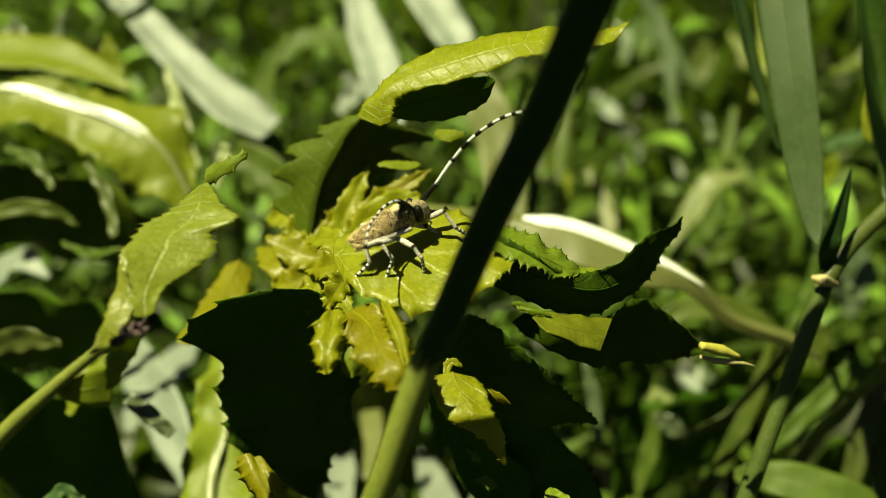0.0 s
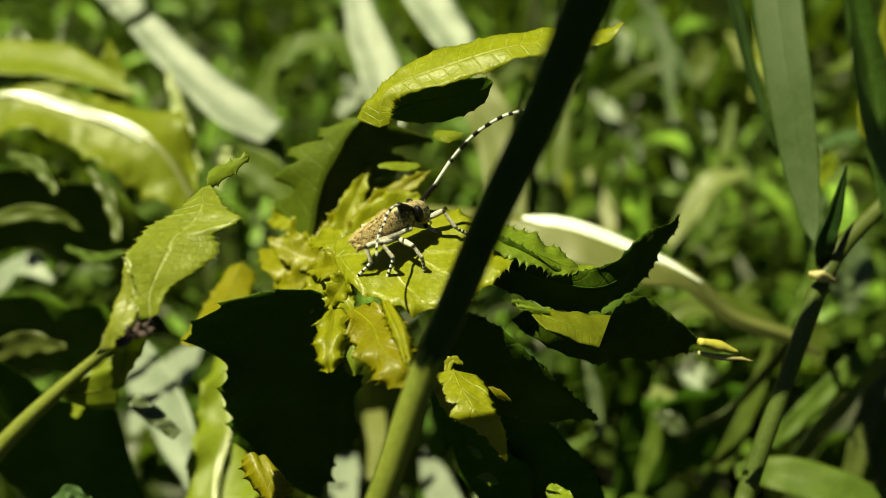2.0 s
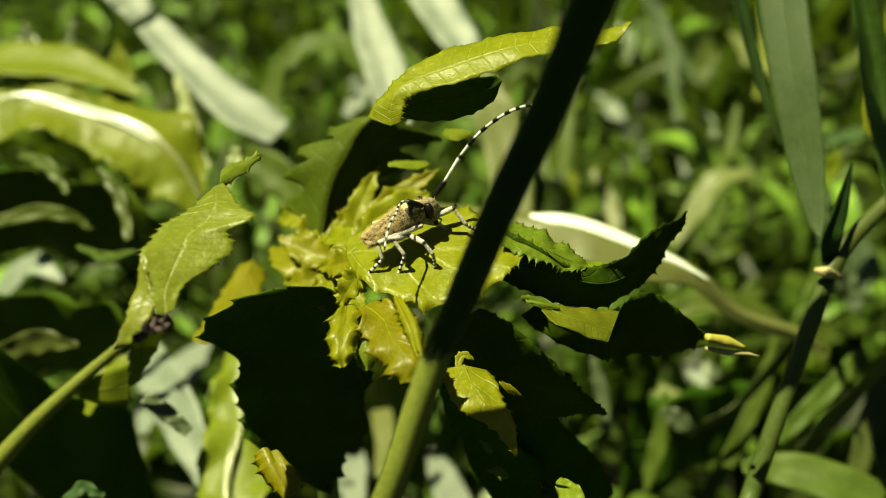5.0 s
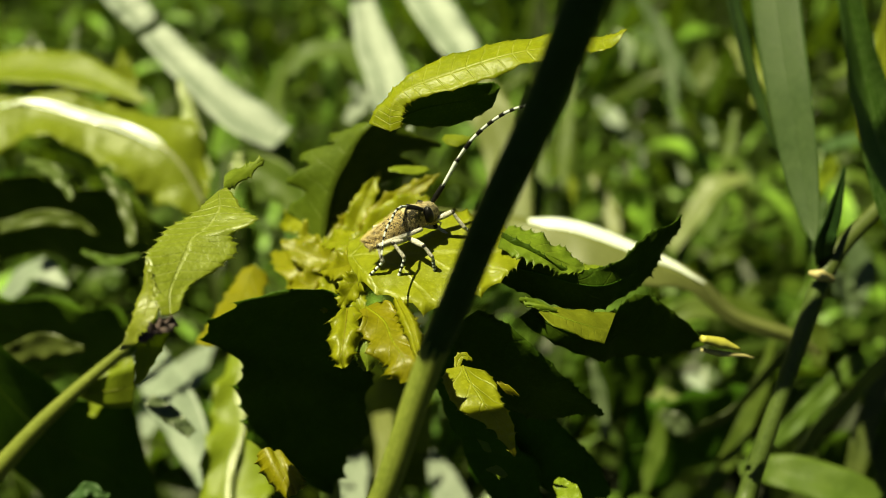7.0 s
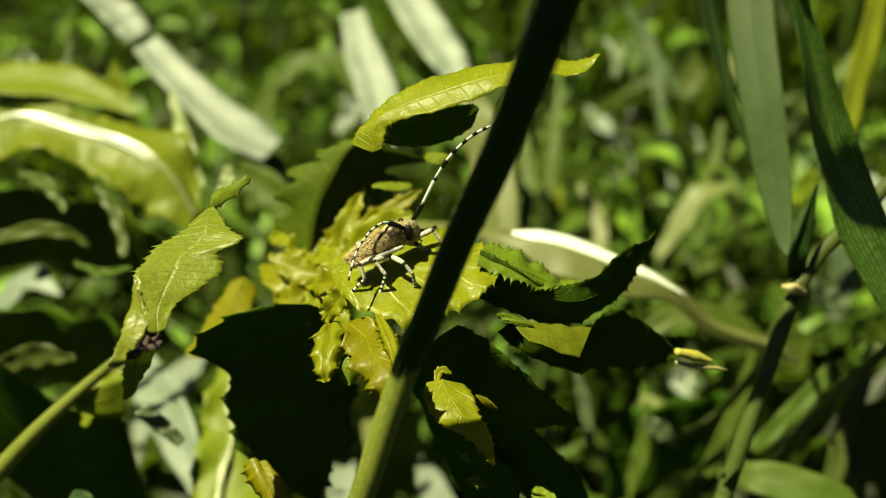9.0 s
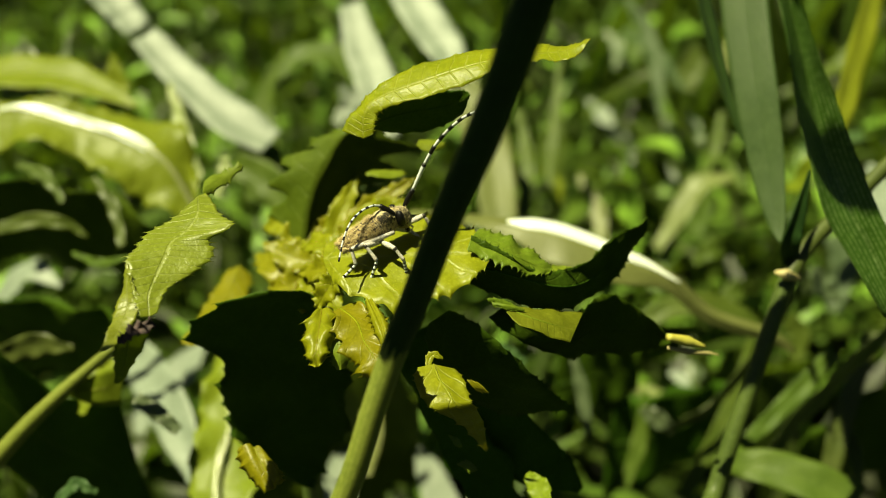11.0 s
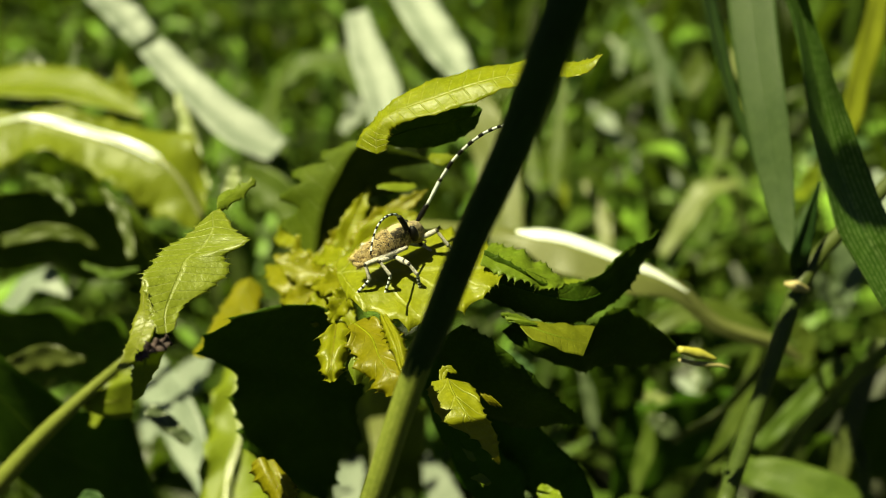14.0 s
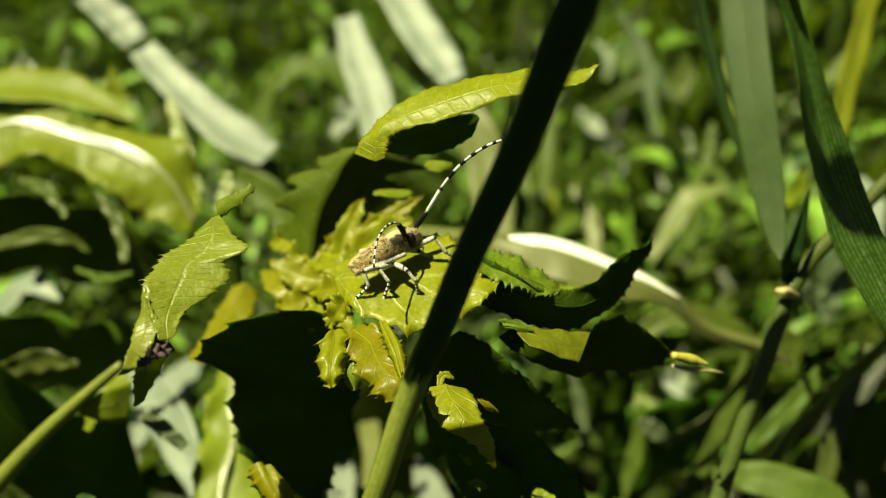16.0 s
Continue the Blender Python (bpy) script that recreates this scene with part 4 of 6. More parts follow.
# ---------------------------------------------------------------- foreground grass
def build_foreground():
    foot = (-0.0282, 0.1039, 0.2259)
    ob = thing("grass_plant", (foot[0], foot[1], -0.02), "thick grass plant stem, dark shaded sheath over lit green stalk", "grass plant")
    part("stalk", tube([(foot[0] - 0.01, foot[1], -0.02), (foot[0] - 0.005, foot[1], foot[2] * 0.5), foot, (-0.0230, 0.1088, 0.2504), (-0.0164, 0.1128, 0.2734), (-0.0105, 0.1147, 0.2887), (-0.0059, 0.1179, 0.3022), (-0.0019, 0.1206, 0.3129), (0.0005, 0.1215, 0.3184)], [0.0028, 0.0026, 0.0025, 0.0024, 0.0023, 0.0022, 0.0022, 0.0023, 0.0022], 80, 20, 0.035), STEM, ob, "lit ridged green stalk")
    part("sheath", tube([(-0.0042, 0.1191, 0.3069), (-0.0019, 0.1204, 0.3129), (0.0007, 0.1207, 0.3191), (0.0067, 0.1201, 0.3361), (0.0129, 0.1197, 0.3512), (0.0179, 0.1190, 0.3661), (0.0214, 0.1193, 0.3767), (0.0249, 0.1223, 0.3918)], [0.0019, 0.00225, 0.0024, 0.0025, 0.0027, 0.0029, 0.0029, 0.0026], 60, 22, 0.03), SHEATH, ob, "leaf sheath, darkened for the shade on it")
    # an unseen leaf, added to arch over the sheath and shade it
    over = [np.array(p) + np.array(TO_SUN) * 0.11 for p in ((0.0240, 0.1216, 0.3867), (0.0179, 0.1190, 0.3661), (0.0129, 0.1197, 0.3512), (0.0067, 0.1201, 0.3361), (0.0009, 0.1211, 0.3197), (-0.0035, 0.1195, 0.3080))]
    blade("drooping_leaf", [np.array((0.0249, 0.1223, 0.3918)), np.array((0.0252, 0.1292, 0.4038)), *over], [0.003, 0.006, 0.008, 0.008, 0.007, 0.006, 0.0015], (-0.2, -0.1, 1.0), 0.2, GRASS, ob, nu=60)
    return ob


LEAVES = []


def grass_leaf(label, pts, widths, face, mat):
    """One single leaf of the meadow: a keeled blade and its midrib."""
    ob = thing("grass_leaf", pts[0], label, "grass leaf", "grass leaves behind")
    LEAVES.append(ob)
    blade("blade", pts, widths, face, 0.2, mat, ob, nu=50, nv=8, wavy=0.0006, seed=40 + len(LEAVES))


def build_dark_blade():
    st = [((0.0530, 0.1441, 0.3753), (0.0549, 0.1461, 0.3749), (0.0553, 0.1441, 0.3753)),
          ((0.0563, 0.1430, 0.3675), (0.0589, 0.1455, 0.3669), (0.0595, 0.1430, 0.3675)),
          ((0.0585, 0.1423, 0.3623), (0.0611, 0.1448, 0.3616), (0.0622, 0.1434, 0.3619)),
          ((0.0606, 0.1403, 0.3546), (0.0640, 0.1436, 0.3532), (0.0662, 0.1423, 0.3536)),
          ((0.0629, 0.1388, 0.3459), (0.0670, 0.1425, 0.3442), (0.0711, 0.1417, 0.3444)),
          ((0.0657, 0.1374, 0.3373), (0.0706, 0.1409, 0.3351), (0.0753, 0.1405, 0.3352)),
          ((0.0691, 0.1357, 0.3280), (0.0751, 0.1381, 0.3261), (0.0802, 0.1380, 0.3260)),
          ((0.0742, 0.1347, 0.3201), (0.0799, 0.1367, 0.3183), (0.0844, 0.1362, 0.3185)),
          ((0.0828, 0.1334, 0.3073), (0.0863, 0.1342, 0.3067), (0.0888, 0.1334, 0.3072))]
    ob = thing("grass_leaf", st[-1][1], "dark green wide folded grass leaf, one half catching sun", "grass leaf")
    b = part("blade", sheet(st, nu=90, nv=16, wavy=0.0002, seed=52), RIBBED_GRASS, ob)
    part("midrib", midrib(st, 0.0004), RIBBED_GRASS, b)
    # an unseen leaf higher up, added to shade it across the middle
    over = [np.array(p) + np.array(TO_SUN) * 0.075 for p in ((0.0625, 0.1385, 0.3388), (0.0665, 0.1390, 0.3384), (0.0706, 0.1396, 0.3378), (0.0735, 0.1394, 0.3376), (0.0770, 0.1392, 0.3372))]
    grass_leaf("unseen leaf added to shade the folded one", over, [0.0012, 0.0022, 0.0024, 0.0024, 0.0018], (-0.3, 0.0, 1.0), GRASS)
    return ob


def build_right_grass():
    n = 0
    ob = thing("grass_leaf", (0.0877, 0.2875, 0.3780), "broad bluish-green grass leaf hanging with its tip down", "grass leaf", "grass leaves")
    blade("blade", [(0.0877, 0.2875, 0.3780), (0.0854, 0.2607, 0.3476), (0.0847, 0.2450, 0.3303), (0.0854, 0.2280, 0.3130), (0.0867, 0.2148, 0.2980), (0.0873, 0.2045, 0.2882), (0.0874, 0.2004, 0.2851)], [0.00623, 0.00628, 0.00620, 0.00550, 0.00433, 0.00210, 0.00026], (-0.5, -0.85, 0.3), 0.04, BLUE_GRASS, ob, nu=60, nv=12)
    part("margin", tube([(0.0887, 0.2602, 0.3477), (0.0894, 0.2445, 0.3305), (0.0896, 0.2276, 0.3131), (0.0899, 0.2143, 0.2982), (0.0887, 0.2041, 0.2885)], [0.0003, 0.00035, 0.00035, 0.0003, 0.0001], 30, 6), STRAW_GREEN, ob, "pale thin leaf margin")
    ob = thing("grass_leaf", (0.0735, 0.2931, 0.3776), "narrow dark grass leaf beside a broad one", "grass leaf", "grass leaves")
    blade("blade", [(0.0735, 0.2931, 0.3776), (0.0762, 0.2704, 0.3383), (0.0798, 0.2598, 0.3200), (0.0844, 0.2507, 0.3043), (0.0901, 0.2424, 0.2899)], [0.00333, 0.00393, 0.00423, 0.00302, 0.00030], (0.7, -0.7, 0.0), 0.2, DARK_GRASS, ob, nu=50)
    foot = (0.0611, 0.1560, 0.2002)
    ob = thing("grass_plant", (foot[0], foot[1], -0.02), "jointed green grass stalk with a yellow node", "grass plant")
    # the darker stem green carries the stalk's shade
    part("stalk", tube([(foot[0] - 0.01, foot[1], -0.02), (0.0611, 0.1560, 0.2002), (0.0716, 0.1732, 0.2320), (0.0806, 0.1852, 0.2548), (0.0896, 0.1975, 0.2761)], [0.0026, 0.0024, 0.0022, 0.002, 0.0021], 50, 16, 0.03), SHADED_STEM, ob)
    part("stalk", tube([(0.0896, 0.1975, 0.2761), (0.0960, 0.2036, 0.2826), (0.1065, 0.2108, 0.2891), (0.1237, 0.2221, 0.3006)], [0.0021, 0.002, 0.0019, 0.0018], 30, 16, 0.03), SHADED_STEM, ob)
    part("joint", tube([(0.0856, 0.1959, 0.2793), (0.0881, 0.1947, 0.2792), (0.0916, 0.1950, 0.2777)], [0.0005, 0.0015, 0.0006], 12, 12), STRAW, ob, "pale yellow node collar")
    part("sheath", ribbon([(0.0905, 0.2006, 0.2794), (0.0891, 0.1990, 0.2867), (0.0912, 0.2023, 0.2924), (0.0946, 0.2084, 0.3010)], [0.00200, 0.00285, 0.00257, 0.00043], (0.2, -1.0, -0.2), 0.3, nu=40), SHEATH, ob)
    ob = thing("grass_leaf", (-0.0073, 0.2577, 0.2663), "arched grass leaf with a bright glossy upper edge", "grass leaf", "grass leaves")
    arch = [((-0.0082, 0.2590, 0.2626), (-0.0074, 0.2616, 0.2631), (-0.0068, 0.2641, 0.2634)),
            ((0.0124, 0.2518, 0.2641), (0.0128, 0.2544, 0.2645), (0.0132, 0.2578, 0.2645)),
            ((0.0248, 0.2454, 0.2621), (0.0253, 0.2486, 0.2646), (0.0262, 0.2543, 0.2645)),
            ((0.0322, 0.2392, 0.2581), (0.0338, 0.2463, 0.2645), (0.0351, 0.2530, 0.2642)),
            ((0.0409, 0.2357, 0.2573), (0.0428, 0.2430, 0.2627), (0.0445, 0.2509, 0.2626)),
            ((0.0546, 0.2330, 0.2535), (0.0574, 0.2380, 0.2582), (0.0602, 0.2457, 0.2575)),
            ((0.0684, 0.2345, 0.2502), (0.0701, 0.2359, 0.2528), (0.0728, 0.2412, 0.2518)),
            ((0.0818, 0.2338, 0.2389), (0.0828, 0.2342, 0.2417), (0.0851, 0.2385, 0.2411)),
            ((0.0996, 0.2342, 0.2317), (0.1008, 0.2344, 0.2340), (0.1029, 0.2378, 0.2339)),
            ((0.1106, 0.2355, 0.2259), (0.1113, 0.2367, 0.2260), (0.1116, 0.2371, 0.2267))]
    b = part("blade", sheet(arch, nu=90, nv=14), STRAW_GREEN, ob)
    # white strip stands in for the glare on the upper edge
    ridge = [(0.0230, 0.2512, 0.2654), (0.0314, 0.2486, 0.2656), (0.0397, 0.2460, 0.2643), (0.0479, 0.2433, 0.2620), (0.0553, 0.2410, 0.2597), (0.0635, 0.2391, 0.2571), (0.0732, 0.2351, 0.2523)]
    part("midrib", ribbon(ridge, [0.0008, 0.0024, 0.0028, 0.0027, 0.0022, 0.0012, 0.0002], (-0.15, -0.42, 0.9), -0.2, nu=60), RIDGE, b, "upper edge with its gleam painted white")


def shaded_leaf(label, st, mat, seed, rib=0.0006, group="dark leaves in shade", **more):
    ob = thing("grass_leaf", st[0][1], label, "grass leaf", group)
    b = part("blade", sheet(st, seed=seed, **more), mat, ob)
    part("midrib", midrib(st, rib), mat, b)


def build_background():
    """Larger leaves that can be told apart behind the thistle."""
    # white strip laid on for the sheen along the broad leaf's midrib
    grass_leaf("white strip for the sheen along a broad midrib", [(-0.0829, 0.2899, 0.2521), (-0.0915, 0.2981, 0.2644), (-0.1029, 0.3046, 0.2706), (-0.1239, 0.3119, 0.2762), (-0.1458, 0.3167, 0.2795), (-0.1618, 0.3172, 0.2775)], [0.00038, 0.00075, 0.00207, 0.00226, 0.00169, 0.00075], (-0.15, -0.25, 0.95), RIDGE)
    grass_leaf("yellow-green leaf in full sun", [(-0.1824, 0.3566, 0.2777), (-0.1549, 0.3520, 0.2797), (-0.1343, 0.3456, 0.2785), (-0.1103, 0.3331, 0.2729)], [0.00844, 0.00958, 0.00781, 0.00100], (-0.3, -0.3, 0.9), THISTLE)
    grass_leaf("pale pointed leaf tip in sun", [(-0.1507, 0.3511, 0.2682), (-0.1455, 0.3575, 0.2792), (-0.1419, 0.3643, 0.2911)], [0.00507, 0.00380, 0.00063], (-0.15, -0.5, 0.85), GLOSSY)
    grass_leaf("pale upright leaf tip in sun", [(-0.1656, 0.3617, 0.2665), (-0.1635, 0.3682, 0.2778), (-0.1646, 0.3736, 0.2872)], [0.00867, 0.00737, 0.00087], (-0.1, -0.5, 0.9), GLOSSY)
    grass_leaf("yellow-green leaf tip in sun", [(-0.1254, 0.3490, 0.2645), (-0.1243, 0.3543, 0.2737), (-0.1254, 0.3606, 0.2847)], [0.00718, 0.00591, 0.00063], (-0.1, -0.5, 0.9), THISTLE)
    grass_leaf("pale broad grass leaf in the sun", [(-0.1223, 0.3933, 0.2812), (-0.1109, 0.3830, 0.2733), (-0.0956, 0.3696, 0.2641), (-0.0793, 0.3575, 0.2552), (-0.0651, 0.3499, 0.2500)], [0.00593, 0.00721, 0.00753, 0.00959, 0.00647], (-0.25, -0.25, 0.93), PALE_BLADE)
    grass_leaf("pale grass leaf end above a gap", [(-0.1483, 0.4148, 0.2985), (-0.1345, 0.4060, 0.2892), (-0.1259, 0.3986, 0.2824)], [0.00608, 0.00743, 0.00599], (-0.25, -0.25, 0.93), PALE_BLADE)
    grass_leaf("pale green leaf beside a broad one", [(-0.0630, 0.3899, 0.2753), (-0.0717, 0.3796, 0.2575), (-0.0728, 0.3657, 0.2413), (-0.0699, 0.3490, 0.2245)], [0.00091, 0.00456, 0.00913, 0.00822], (-0.1, -0.4, 0.9), GRASS)
    grass_leaf("arched green leaf in sun", [(-0.0716, 0.4130, 0.2553), (-0.0599, 0.4177, 0.2634), (-0.0451, 0.4169, 0.2621), (-0.0322, 0.4065, 0.2500)], [0.00294, 0.00589, 0.00638, 0.00123], (-0.1, -0.5, 0.85), GRASS)
    grass_leaf("pale upright grass leaf", [(-0.0387, 0.4389, 0.2802), (-0.0329, 0.4191, 0.2660), (-0.0261, 0.4010, 0.2545), (-0.0220, 0.3798, 0.2377)], [0.00540, 0.00834, 0.00932, 0.00638], (-0.15, -0.45, 0.88), PALE_BLADE)
    grass_leaf("pale broad grass leaf", [(-0.0167, 0.4312, 0.2969), (-0.0057, 0.4116, 0.2829), (0.0037, 0.3977, 0.2728), (0.0097, 0.3882, 0.2664)], [0.00873, 0.00900, 0.00838, 0.00552], (-0.15, -0.45, 0.88), PALE_BLADE)
    grass_leaf("broad green grass leaf in half sun", [(0.0073, 0.3938, 0.2621), (0.0152, 0.3811, 0.2521), (0.0229, 0.3652, 0.2366), (0.0266, 0.3355, 0.2091)], [0.00515, 0.00876, 0.00908, 0.00661], (-0.1, -0.75, 0.6), STRAW_GREEN)
    grass_leaf("pale small leaf in the sun", [(-0.0441, 0.3926, 0.2400), (-0.0381, 0.3968, 0.2473), (-0.0417, 0.4010, 0.2545)], [0.00288, 0.00527, 0.00096], (-0.15, -0.4, 0.9), PALE_BLADE)
    grass_leaf("white glossy leaf bit in sun", [(-0.0692, 0.2693, 0.2665), (-0.0666, 0.2727, 0.2724), (-0.0657, 0.2757, 0.2776)], [0.00171, 0.00274, 0.00137], (-0.18, -0.45, 0.88), CREAM)
    grass_leaf("pale green leaf by the bent leaf", [(-0.1782, 0.3079, 0.1932), (-0.1633, 0.3110, 0.2087), (-0.1528, 0.3096, 0.2163), (-0.1410, 0.3023, 0.2136)], [0.00507, 0.00708, 0.00534, 0.00061], (-0.25, -0.35, 0.9), PALE_BLADE)
    grass_leaf("pale rolled leaf edge", [(-0.0797, 0.1977, 0.2424), (-0.0740, 0.1955, 0.2387), (-0.0683, 0.1930, 0.2344)], [0.00176, 0.00226, 0.00151], (-0.2, -0.4, 0.9), GLOSSY)
    grass_leaf("broad lit green blade low down", [(0.0854, 0.2180, 0.1975), (0.0953, 0.2177, 0.1971), (0.1083, 0.2121, 0.1974), (0.1253, 0.2042, 0.1937)], [0.00205, 0.00496, 0.00629, 0.00575], (-0.1, -0.5, 0.8), GRASS)
    grass_leaf("green blade leaning across", [(0.1003, 0.2239, 0.1879), (0.1123, 0.2317, 0.2012), (0.1277, 0.2394, 0.2146), (0.1499, 0.2496, 0.2324)], [0.00445, 0.00514, 0.00514, 0.00342], (0.2, -0.95, -0.3), SHADED_STEM)
    grass_leaf("dim green blade leaning across", [(0.0783, 0.2539, 0.1797), (0.0972, 0.2595, 0.1895), (0.1160, 0.2708, 0.2091), (0.1292, 0.2821, 0.2286)], [0.00219, 0.00329, 0.00329, 0.00146], (0.2, -0.95, -0.3), SHADED_STEM)
    grass_leaf("yellow-green upright grass blade", [(0.1262, 0.2718, 0.2805), (0.1328, 0.2864, 0.2859), (0.1439, 0.3091, 0.2951), (0.1579, 0.3384, 0.3059), (0.1695, 0.3617, 0.3162)], [0.0020, 0.0038, 0.0042, 0.0042, 0.004], (-0.1, -0.9, 0.25), THISTLE)
    grass_leaf("yellow-green leaf end behind a folded leaf", [(0.1307, 0.3183, 0.2409), (0.1328, 0.3111, 0.2483), (0.1342, 0.3053, 0.2583)], [0.0012, 0.0052, 0.0030], (-0.25, -0.5, 0.8), THISTLE)
    grass_leaf("pale narrow leaf between dark blades", [(0.1215, 0.2808, 0.2358), (0.1230, 0.2861, 0.2450), (0.1265, 0.2904, 0.2525)], [0.0018, 0.0026, 0.0006], (-0.3, -0.6, 0.7), BLUE_GRASS)
    grass_leaf("pale bluish leaf behind a folded leaf", [(0.1927, 0.3871, 0.2184), (0.1877, 0.3629, 0.2165), (0.1802, 0.3382, 0.2136)], [0.0015, 0.0062, 0.0030], (-0.25, -0.4, 0.9), PALE_BLADE)
    grass_leaf("small pale leaf bit low down", [(0.1132, 0.3590, 0.1219), (0.1176, 0.3610, 0.1252), (0.1227, 0.3601, 0.1236)], [0.00205, 0.00462, 0.00154], (-0.15, -0.4, 0.9), GLOSSY)
    grass_leaf("pale leaf bit in a sun fleck", [(0.0894, 0.3410, 0.1106), (0.0982, 0.3433, 0.1146), (0.1082, 0.3398, 0.1085)], [0.00251, 0.00603, 0.00201], (-0.15, -0.4, 0.9), GLOSSY)
    grass_leaf("bluish pale leaf behind the thistle", [(0.0164, 0.2453, 0.2249), (0.0224, 0.2435, 0.2217), (0.0284, 0.2419, 0.2190)], [0.00137, 0.00308, 0.00137], (-0.15, -0.5, 0.85), BLUE_GRASS)
    grass_leaf("slender pale blade low down", [(0.0487, 0.2751, 0.1966), (0.0516, 0.2693, 0.1865), (0.0535, 0.2616, 0.1730)], [0.00116, 0.00252, 0.00155], (-0.2, -0.6, 0.75), GLOSSY)
    grass_leaf("green arched blade low down", [(0.0731, 0.2965, 0.1935), (0.0916, 0.3011, 0.2015), (0.1101, 0.2995, 0.1988), (0.1245, 0.2954, 0.1917)], [0.00288, 0.00493, 0.00493, 0.00164], (-0.1, -0.6, 0.8), GRASS)
    grass_leaf("sunlit leaf tip far behind", [(0.1510, 0.5694, 0.1863), (0.1578, 0.5763, 0.1981), (0.1595, 0.5831, 0.2100)], [0.00616, 0.00890, 0.00205], (-0.1, -0.5, 0.85), GRASS)
    grass_leaf("sunlit leaf tip far behind", [(0.1150, 0.5763, 0.1981), (0.1219, 0.5848, 0.2130), (0.1253, 0.5917, 0.2248)], [0.00685, 0.00822, 0.00205], (-0.1, -0.5, 0.85), GRASS)
    grass_leaf("sunlit leaf far behind", [(0.0678, 0.4937, 0.1552), (0.0646, 0.5063, 0.1769), (0.0678, 0.5157, 0.1932)], [0.00439, 0.00753, 0.00314], (-0.1, -0.6, 0.8), GRASS)
    grass_leaf("sunlit leaf far behind", [(0.1301, 0.4360, 0.1552), (0.1372, 0.4446, 0.1700), (0.1301, 0.4531, 0.1848)], [0.00399, 0.00742, 0.00285], (-0.1, -0.6, 0.8), GRASS)
    grass_leaf("sunlit leaf far behind", [(0.1838, 0.3924, 0.1797), (0.1890, 0.3847, 0.1663), (0.1838, 0.3744, 0.1485)], [0.00359, 0.00719, 0.00257], (-0.1, -0.5, 0.85), GLOSSY)
    for lab, pts, wid, mat in (
            ("pale leaf bit in a sun fleck", ((0.1419, 0.3078, 0.2131), (0.1460, 0.3042, 0.2068), (0.1516, 0.3014, 0.2020)), (0.00164, 0.00390, 0.00164), GLOSSY),
            ("green leaf bit in a sun fleck", ((0.1338, 0.3079, 0.1932), (0.1395, 0.3036, 0.1859), (0.1385, 0.2978, 0.1759)), (0.00211, 0.00464, 0.00211), GRASS),
            ("green blade crossing in half shade", ((0.1024, 0.2434, 0.1817), (0.1179, 0.2507, 0.1943), (0.1344, 0.2590, 0.2085)), (0.00219, 0.00329, 0.00292), GRASS),
            ("pale leaf bit in a sun fleck", ((0.0729, 0.2659, 0.1806), (0.0778, 0.2643, 0.1778), (0.0842, 0.2618, 0.1734)), (0.00155, 0.00388, 0.00155), GLOSSY),
            ("pale narrow leaf bent in sun", ((-0.1058, 0.3639, 0.2703), (-0.0984, 0.3459, 0.2591), (-0.0896, 0.3263, 0.2451)), (0.00130, 0.00359, 0.00205), CREAM),
            ("yellow-green leaf tip among grass", ((-0.1326, 0.3172, 0.2494), (-0.1446, 0.3142, 0.2442), (-0.1606, 0.3092, 0.2355)), (0.00160, 0.00439, 0.00359), THISTLE),
            ("yellow-green leaf lower down in sun", ((-0.1075, 0.3052, 0.2486), (-0.1152, 0.2994, 0.2386), (-0.1288, 0.2936, 0.2285)), (0.00155, 0.00349, 0.00194), GRASS),
            ("dim green blade leaning in shade", ((0.1348, 0.2445, 0.1634), (0.1405, 0.2558, 0.1830), (0.1518, 0.2708, 0.2091)), (0.00301, 0.00377, 0.00264), SHADED_STEM),
            ("dim green blade leaning in shade", ((0.0865, 0.2499, 0.1529), (0.0982, 0.2596, 0.1697), (0.1079, 0.2703, 0.1882), (0.1127, 0.2790, 0.2033)), (0.00233, 0.00310, 0.00272, 0.00078), GRASS),
            ("dim green blade leaning in shade", ((0.0690, 0.2667, 0.1419), (0.0752, 0.2749, 0.1561), (0.0783, 0.2852, 0.1739)), (0.00205, 0.00329, 0.00123), GRASS),
            ("dim green blade leaning in shade", ((0.1176, 0.2790, 0.2033), (0.1253, 0.2848, 0.2134), (0.1292, 0.2945, 0.2302)), (0.00194, 0.00349, 0.00116), GRASS),
            ("sunlit weed leaf low in the grass", ((0.1155, 0.3328, 0.1765), (0.1246, 0.3374, 0.1844), (0.1383, 0.3464, 0.1800)), (0.00137, 0.00456, 0.00140), GRASS),
            ("sunlit leaf behind the arched one", ((0.1117, 0.3603, 0.1840), (0.1213, 0.3639, 0.1902), (0.1364, 0.3719, 0.1842)), (0.00144, 0.00575, 0.00196), GRASS)):
        grass_leaf(lab, pts, wid, (-0.35, -0.8, 0.4), mat)
    grass_leaf("dim leaf bent over in shade", [(-0.0470, 0.2223, 0.2050), (-0.0445, 0.2256, 0.2107), (-0.0395, 0.2256, 0.2107), (-0.0367, 0.2214, 0.2036)], [0.00099, 0.00199, 0.00232, 0.00132], (-0.4, -0.7, 0.6), GRASS)
    grass_leaf("pale leaf end crossing in shade", [(-0.0790, 0.3428, 0.2438), (-0.0663, 0.3353, 0.2408), (-0.0571, 0.3256, 0.2339), (-0.0522, 0.3139, 0.2237)], [0.00556, 0.00718, 0.00625, 0.00329], (-0.4, -0.7, 0.6), GRASS)
